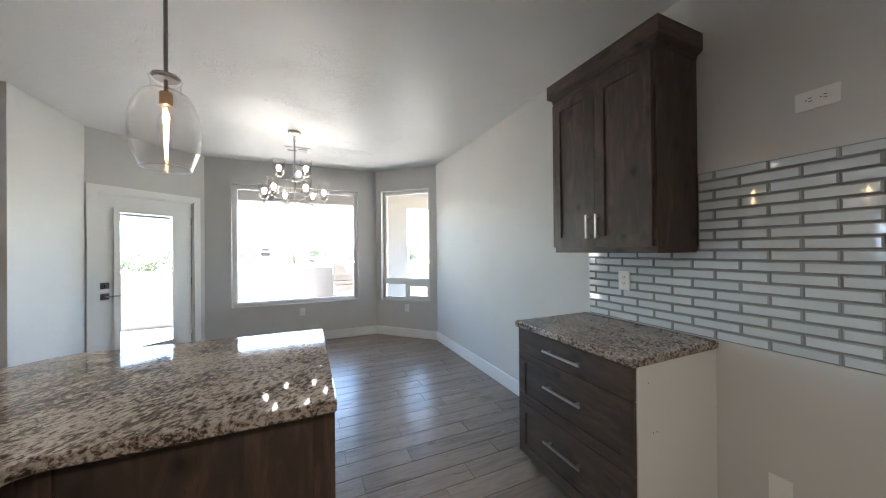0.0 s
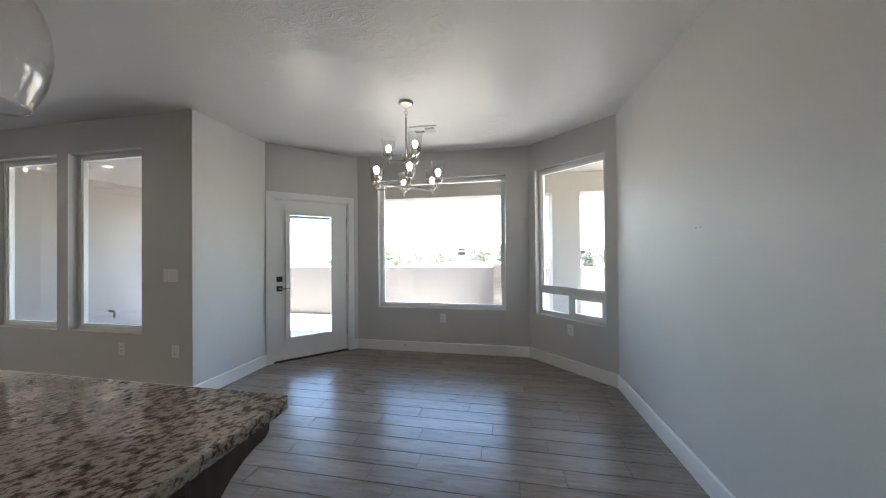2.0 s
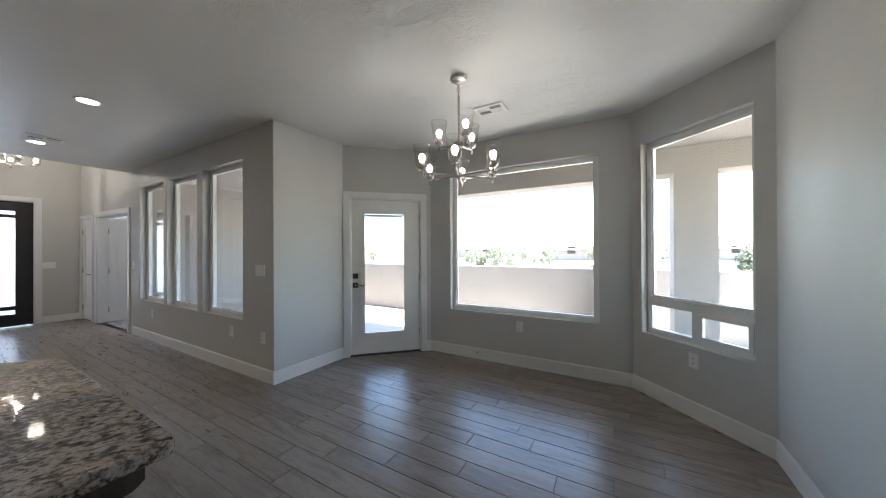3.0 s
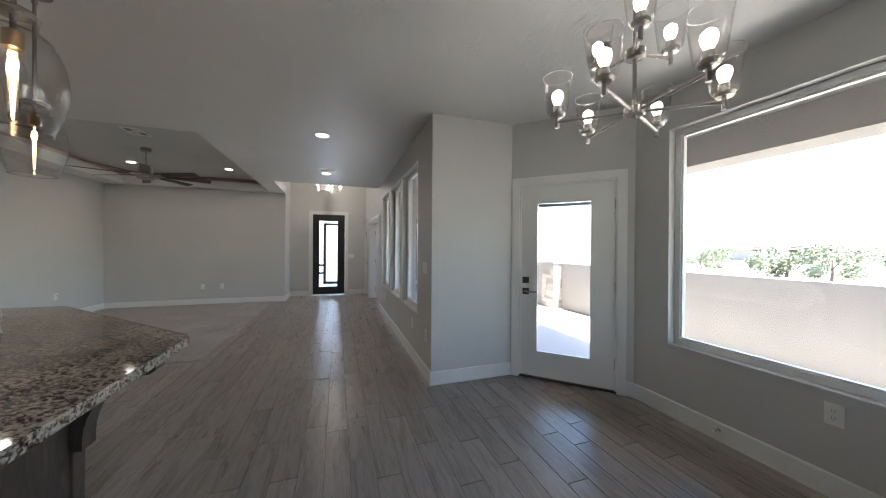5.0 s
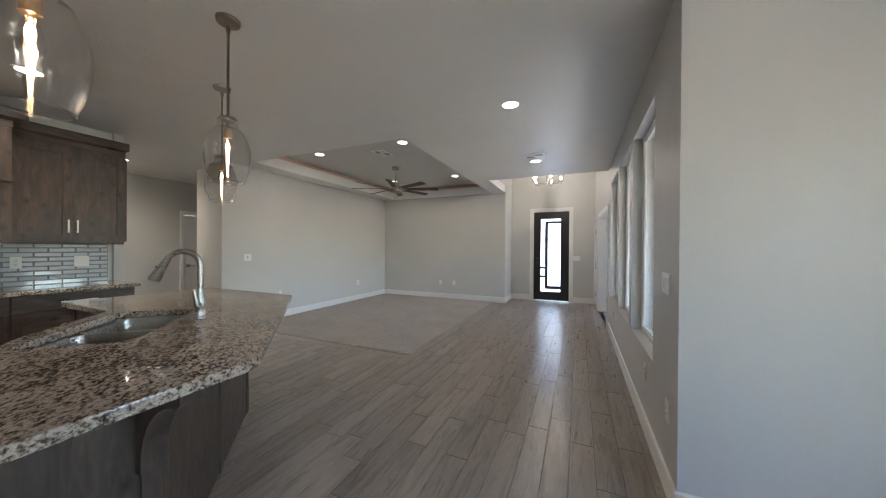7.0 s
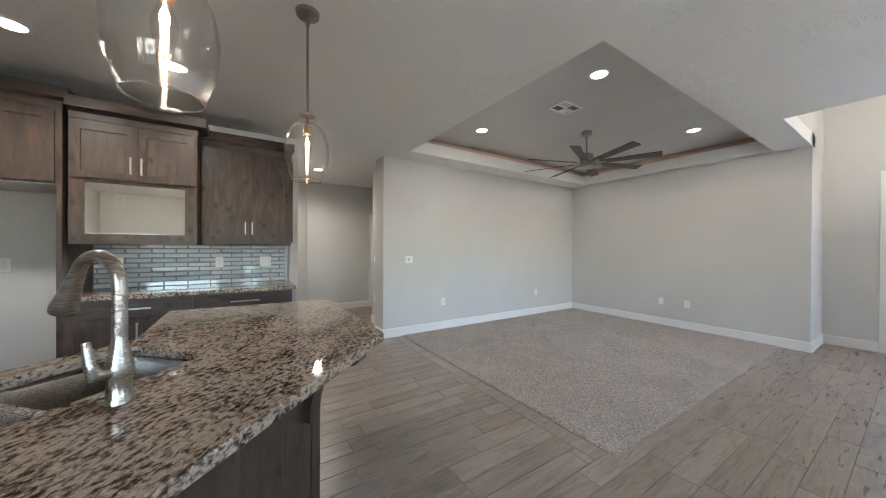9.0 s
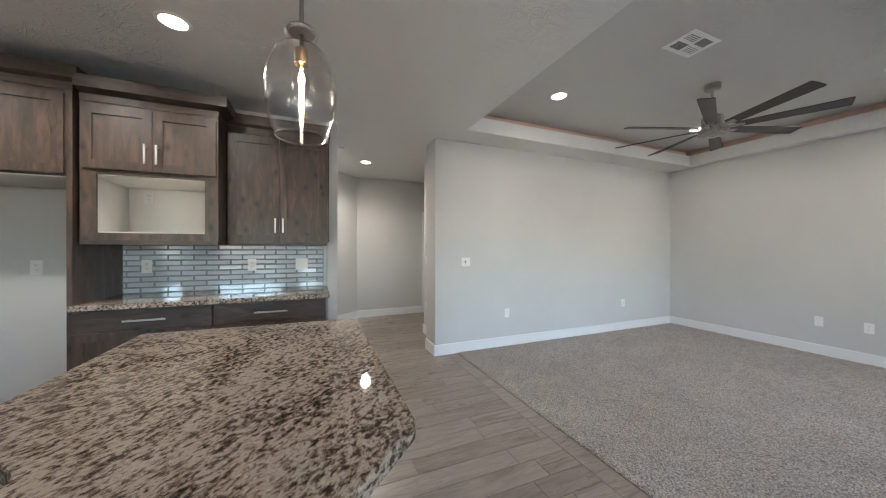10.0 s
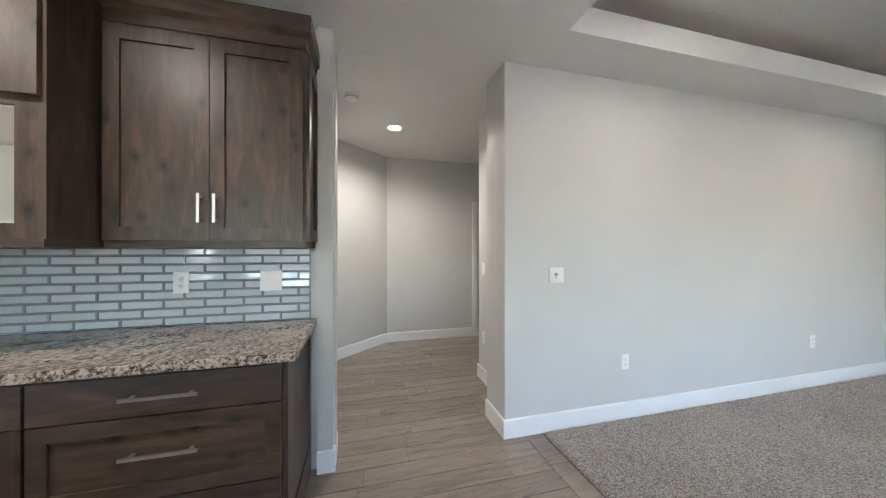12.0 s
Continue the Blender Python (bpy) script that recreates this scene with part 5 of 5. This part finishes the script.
def ceiling_vent(x, y, z, rz, w=0.30, d=0.20):
    v = thing("ceiling_vent", "white metal ceiling air vent with dark louvres", "vent", "ceiling vents", pose(x, y, z, 0, 0, rz))
    bm = bmesh.new()
    us = [-w / 2, -w / 2 + 0.03, -0.008, 0.008, w / 2 - 0.03, w / 2]
    vs = [-d / 2, -d / 2 + 0.03, -0.008, 0.008, d / 2 - 0.03, d / 2]
    slab(bm, us, vs, lambda a, b: (us[1] < a < us[2] or us[3] < a < us[4]) and (vs[1] < b < vs[2] or vs[3] < b < vs[4]), lambda a, b, s_: (a, b, -0.001 - 0.008 * s_))
    part("frame", bm, PLASTIC, v)
    bm = bmesh.new()
    box(bm, us[1], us[4], vs[1], vs[4], -0.0015, -0.0005)
    part("backing", bm, DARK, v)
    for qx in (0, 1):
        for qy in (0, 1):
            a, b = (us[1], us[2]) if qx == 0 else (us[3], us[4])
            c0, c1 = (vs[1], vs[2]) if qy == 0 else (vs[3], vs[4])
            along = (qx + qy) % 2
            cnt = 5 if not along else 8
            for k in range(cnt):
                bm = bmesh.new()
                if along:
                    p = a + (b - a) * (k + 0.5) / cnt
                    box(bm, p - 0.0045, p + 0.0045, c0, c1, -0.006, -0.003)
                else:
                    p = c0 + (c1 - c0) * (k + 0.5) / cnt
                    box(bm, a, b, p - 0.0045, p + 0.0045, -0.006, -0.003)
                part("slat", bm, LOUVRE if (qx == 0) != (qy == 0) else PLASTIC, v)


ceiling_vent(0.648, 5.54, H, 0)
ceiling_vent(-4.20, 3.525, H, 90)
ceiling_vent(-4.0, 0.97, ZT, 0, 0.34, 0.24)
sm = thing("smoke_detector", "round white ceiling smoke detector", "smoke detector", m=pose(-1.484, -1.92, H))
bm = bmesh.new()
lathe(bm, [(0.068, 0.0), (0.068, -0.012), (0.060, -0.016), (0.058, -0.03), (0.045, -0.04), (0.0, -0.042)], 30)
part("body", bm, PLASTIC, sm, smooth=True)
bm = bmesh.new()
lathe(bm, [(0.0595, -0.02), (0.0605, -0.022), (0.0595, -0.026)], 30)
part("grille", bm, LOUVRE, sm)

# ceiling fan
fan = thing("ceiling_fan", "brushed nickel ceiling fan with eight dark blades", "ceiling fan", m=pose(-4.91, 0.66, 0))
bm = bmesh.new()
lathe(bm, [(0.0, ZT - 0.065), (0.05, ZT - 0.065), (0.068, ZT - 0.055), (0.070, ZT - 0.001)], 28)
part("canopy", bm, NICKEL, fan, smooth=True)
bm = bmesh.new()
tube(bm, [(0, 0, ZT - 0.06), (0, 0, 2.71)], 0.012, 12)
part("downrod", bm, NICKEL, fan, smooth=True)
bm = bmesh.new()
lathe(bm, [(0.0, 2.72), (0.045, 2.715), (0.085, 2.695), (0.09, 2.685), (0.09, 2.595), (0.07, 2.59), (0.07, 2.56), (0.12, 2.55), (0.12, 2.515), (0.10, 2.502), (0.0, 2.50)], 34)
part("motor", bm, NICKEL, fan, smooth=True)
for k in range(8):
    m = pose(0, 0, 2.565, 0, 0, -21 + 45 * k)
    bm = bmesh.new()
    box(bm, 0.09, 0.24, -0.02, 0.02, -0.004, 0.004, pose(0, 0, 0, -13))
    iron = part("blade_arm", bm, NICKEL, fan, m=m)
    bm = bmesh.new()
    pts = round_corners([(0.17, -0.045), (0.88, -0.062), (0.88, 0.062), (0.17, 0.045)], [0.01, 0.012, 0.012, 0.01], 3)
    prism(bm, pts, 0.0045, 0.012, pose(0, 0, 0, -13))
    part("blade", bm, BLADE, fan, m=m)


# ---------- wall plates ----------
def plate(m, kind="outlet", gang=1, label=""):
    names = {"outlet": ("wall_outlet", label or "white duplex wall outlet", "outlet"), "switch": ("light_switch", label or "white rocker light switch plate", "light switch"),
             "blank": ("wall_plate", label or "blank white wall plate", "wall plate")}[kind]
    t = thing(names[0], names[1], names[2], names[2] + "s", m)
    w = 0.036 + 0.023 * (gang - 1) if gang > 1 else 0.037
    bm = bmesh.new()
    box(bm, -w, w, -0.006, 0.001, -0.060, 0.060)
    bevel(bm, 0.003)
    part("plate", bm, PLASTIC, t)
    for g_ in range(gang):
        cx = (g_ - (gang - 1) / 2) * 0.046
        if kind == "switch":
            bm = bmesh.new()
            box(bm, cx - 0.016, cx + 0.016, -0.0085, -0.005, -0.033, 0.033)
            bevel(bm, 0.002)
            part("rocker", bm, PLASTIC, t)
        elif kind == "outlet":
            for zz in (-0.02, 0.02):
                bm = bmesh.new()
                lathe(bm, [(0.0, 0.0), (0.0155, 0.0), (0.0165, 0.003)], 16, pose(cx, -0.0085, zz, -90, 0, 0))
                sock = part("socket", bm, PLASTIC, t)
                bm = bmesh.new()
                for kx in (-0.006, 0.006):
                    box(bm, cx + kx - 0.0012, cx + kx + 0.0012, -0.0092, -0.0084, zz - 0.002, zz + 0.008)
                box(bm, cx - 0.002, cx + 0.002, -0.0092, -0.0084, zz - 0.011, zz - 0.007)
                part("slots", bm, DARK, sock)
    return t


def on(px, py, z, rz, tilt=0):
    return pose(px, py, z, 0, 0, rz) @ pose(0, 0, 0, 0, tilt, 0)


plate(on(0.840, 2.53, 0.74, 90))
for y in (4.229, 4.273):
    bm = bmesh.new()
    lathe(bm, [(0.0, -0.001), (0.004, -0.001), (0.006, 0.0005), (0.006, 0.002), (0.0045, 0.003), (0.0, 0.003)], 12)
    anchor = thing("wall_anchor", "small grey plastic screw anchor sunk into the wall", "wall anchor", "wall anchors", pose(XR, y, 1.505, 0, -90, 0))
    part("plug", bm, STEEL, anchor)
plate(on(0.688, YB, 0.468, 0))
plate(on(2.244, 5.926, 0.466, -45))
plate(on(XR, 1.582, 1.992, -90, 90), label="white duplex outlet set sideways on the wall")
plate(on(XR, 1.70, 0.355, -90), "blank")
plate(on(XR - 0.011, 2.40, 1.20, -90))
plate(on(-1.614, YW, 1.17, 0), "switch", 3)
plate(on(-1.563, YW, 0.455, 0))
plate(on(-2.204, YW, 0.445, 0))
plate(on(-5.345, YW, 1.156, 0), "switch", 1)
plate(on(-4.54, YW, 0.423, 0))
plate(on(XF, 4.09, 1.12, 90), "switch", 3)
plate(on(-3.64, YL, 0.459, 180))
plate(on(-5.93, YL, 0.449, 180))
plate(on(XL, 0.697, 0.43, 90), "blank")
plate(on(XL, 1.088, 0.43, 90))
plate(on(-2.80, -2.06, 1.17, 90), "switch", 1)
plate(on(-2.80, -2.06, 0.456, 90))
for x, kind, gang in ((0.24, "outlet", 1), (-0.588, "outlet", 1), (-1.045, "switch", 2)):
    plate(on(x, YK + 0.012, 1.185, 180), kind, gang)
plate(on(0.953, YK, 1.19, 180))
plate(on(0.222, YK + 0.022, 1.81, 180))
th = thing("thermostat", "white wall box with a small round dark key switch", "thermostat", m=on(-3.002, YL, 1.177, 180))
bm = bmesh.new()
box(bm, -0.062, 0.062, -0.007, 0.001, -0.057, 0.057)
bevel(bm, 0.003)
part("plate", bm, PLASTIC, th)
bm = bmesh.new()
lathe(bm, [(0.0, 0.0), (0.012, 0.0), (0.014, 0.006)], 16, pose(-0.005, -0.013, 0.005, -90))
part("key_switch", bm, DARKMETAL, th, smooth=True)
bm = bmesh.new()
box(bm, -0.007, -0.003, -0.0095, -0.0065, -0.03, -0.008)
part("key", bm, DARKMETAL, th)
st = thing("door_stop", "small nickel spring door stop on the baseboard", "door stop", m=on(0.147, YB - 0.015, 0.085, 0))
bm = bmesh.new()
tube(bm, [(0, 0, 0), (0, -0.06, 0)], 0.006, 10)
lathe(bm, [(0.0, 0.0), (0.012, 0.0), (0.012, 0.004)], 14, pose(0, 0, 0, 90))
part("spring", bm, NICKEL, st)
bm = bmesh.new()
tube(bm, [(0, -0.06, 0), (0, -0.075, 0)], 0.009, 10)
part("tip", bm, PLASTIC, st)

# ---------- carpet ----------
CX0, CX1, CY0, CY1 = XL + 0.016, -2.875, YL + 0.016, 2.185
bm = bmesh.new()
gx, gy = 260, 200
grid = []
rnd = random.Random(3)
for i in range(gx + 1):
    col = []
    for j in range(gy + 1):
        x, y = CX0 + (CX1 - CX0) * i / gx, CY0 + (CY1 - CY0) * j / gy
        rim = i in (0, gx) or j in (0, gy)
        col.append(bm.verts.new((x + rnd.uniform(-0.004, 0.004), y + rnd.uniform(-0.004, 0.004), 0.003 if rim else 0.014 + rnd.uniform(-0.003, 0.004))))
    grid.append(col)
for i in range(gx):
    for j in range(gy):
        bm.faces.new((grid[i][j], grid[i + 1][j], grid[i + 1][j + 1], grid[i][j + 1]))
tagged(part("carpet", bm, CARPET, smooth=True), "flecked beige-grey cut-pile carpet on the living room floor", "carpet", "", "stuff")

# ---------- backsplash tiles ----------
TP, TH_ = 0.1975, 0.0493
tile_cache = {}


def tile_mesh(w, h):
    key = (round(w, 3), round(h, 3))
    if key not in tile_cache:
        bm = bmesh.new()
        b = 0.0055
        lo = [bm.verts.new(p) for p in ((0, 0, 0), (w, 0, 0), (w, 0, h), (0, 0, h))]
        md = [bm.verts.new(p) for p in ((0, -0.003, 0), (w, -0.003, 0), (w, -0.003, h), (0, -0.003, h))]
        hi = [bm.verts.new(p) for p in ((b, -0.008, b), (w - b, -0.008, b), (w - b, -0.008, h - b), (b, -0.008, h - b))]
        for r0, r1 in ((lo, md), (md, hi)):
            for i in range(4):
                bm.faces.new((r0[i], r0[(i + 1) % 4], r1[(i + 1) % 4], r1[i]))
        bm.faces.new(hi)
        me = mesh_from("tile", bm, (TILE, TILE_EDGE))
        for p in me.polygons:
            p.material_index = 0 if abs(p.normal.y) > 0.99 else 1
        tile_cache[key] = me
    return tile_cache[key]


def backsplash(m, fields, label, shift=0.0):
    """Running-bond bevelled tiles over rectangles (x0, x1, z0, z1, first row) of a wall."""
    back = thing("backsplash", label, "backsplash", m=m, kind="structure")
    for x0, x1, z0, z1, row in fields:
        bm = bmesh.new()
        box(bm, x0, x1, -0.004, 0.0005, z0, z1)
        part("grout", bm, TGROUT, back)
        z = z0
        while z < z1 - 0.012:
            h = min(TH_ - 0.004, z1 - z)
            x = -((row + int(shift)) % 2) * TP / 2 - (shift % 1) * TP
            while x < x1 - 0.01:
                a, b = max(x, x0), min(x + TP - 0.004, x1)
                if b - a > 0.012:
                    t = new("tile", tile_mesh(b - a, h))
                    t.matrix_basis = pose(a, -0.004, z)
                    t.parent = back
                x += TP
            z += TH_
            row += 1


backsplash(pose(0.412, YK, 0, 0, 0, 180), [(0.001, 1.675, CT1 + 0.001, 1.379, 0)], "grey bevelled glass subway tile backsplash under the cabinets", 0.35)
backsplash(pose(XR, 2.67, 0, 0, 0, -90), [(0.0, 1.50, CT1 + 0.006, CT1 + 0.006 + 9 * TH_ - 0.002, 0), (0.678, 1.50, CT1 + 0.006 + 9 * TH_, 1.783, 9)], "grey bevelled glass subway tile backsplash behind the range space", 0.2)

# ---------- plank tiles of the floor ----------
PW, PL, GAP = 0.1510, 0.915, 0.004
plank_cache = {}


def plank_verts(w, l):
    e = 0.0012
    return [(0, 0, -0.004), (l, 0, -0.004), (l, w, -0.004), (0, w, -0.004), (0, 0, -e), (l, 0, -e), (l, w, -e), (0, w, -e), (e, e, 0), (l - e, e, 0), (l - e, w - e, 0), (e, w - e, 0)]


PF = [(0, 1, 5, 4), (1, 2, 6, 5), (2, 3, 7, 6), (3, 0, 4, 7), (4, 5, 9, 8), (5, 6, 10, 9), (6, 7, 11, 10), (7, 4, 8, 11), (8, 9, 10, 11)]


def plank_mesh(w, l):
    key = (round(w, 3), round(l, 3))
    if key not in plank_cache:
        me = bpy.data.meshes.new("plank")
        me.from_pydata(plank_verts(w, l), [], PF)
        me.materials.append(FLOOR)
        plank_cache[key] = me
    return plank_cache[key]


floor_ob = bpy.data.objects["floor"]
rnd = random.Random(11)
pieces = []


def lay(x0, x1, y, w, start):
    x = start
    while x < x1:
        a, b = max(x, x0), min(x + PL - GAP, x1)
        if b - a > 0.03:
            pieces.append((a, y, w, b - a))
        x += PL


row = 0
y = 3.79 - PW * 50
while y < YB + 0.05:
    ym, w = y + PW / 2, PW - GAP
    if y > -3.85:
        start = -8.3 - rnd.uniform(0, PL)
        spans = [(-8.05, 2.66)]
        if ym > YW + 0.06:
            k = max(0.0, ym - 5.5)
            spans = [(XW - 0.03 + k, XR + 0.05 - k)]
        elif ym < YL - 0.2:
            spans = [(-5.25, -1.2)]
        elif ym < 2.185:
            spans = [(-2.73, 2.66)] if ym > YL - 0.1 else [(-5.25, 2.66)]
        for a, b in spans:
            lay(a, b, y, w, start)
    y += PW
    row += 1
pieces.sort(key=lambda p: (p[0] + p[3] / 2 - 0.2) ** 2 * 0.45 + (p[1] - 3.3) ** 2)
for a, y, w, l in pieces[:300]:
    ob = new("plank", plank_mesh(w, l))
    ob.matrix_basis = pose(a, y, 0)
    ob.parent = floor_ob
verts, faces = [], []


def rest(vs):
    i = len(verts)
    verts.extend(vs)
    faces.extend(tuple(i + k for k in f) for f in PF)


for a, y, w, l in pieces[300:]:
    rest([(a + p[0], y + p[1], p[2]) for p in plank_verts(w, l)])
# border course that runs along the carpet's edge
yy = YL - 0.05
while yy < 2.12:
    l = min(PL - GAP, 2.126 - yy)
    rest([(-2.735 - p[1], yy + p[0], p[2]) for p in plank_verts(0.133, l)])
    yy += PL
me = bpy.data.meshes.new("planks")
me.from_pydata(verts, [], faces)
me.materials.append(FLOOR)
ob = new("planks", me)
ob.parent = floor_ob
tagged(ob, "grey-brown wood-look plank tiles", kind="stuff")
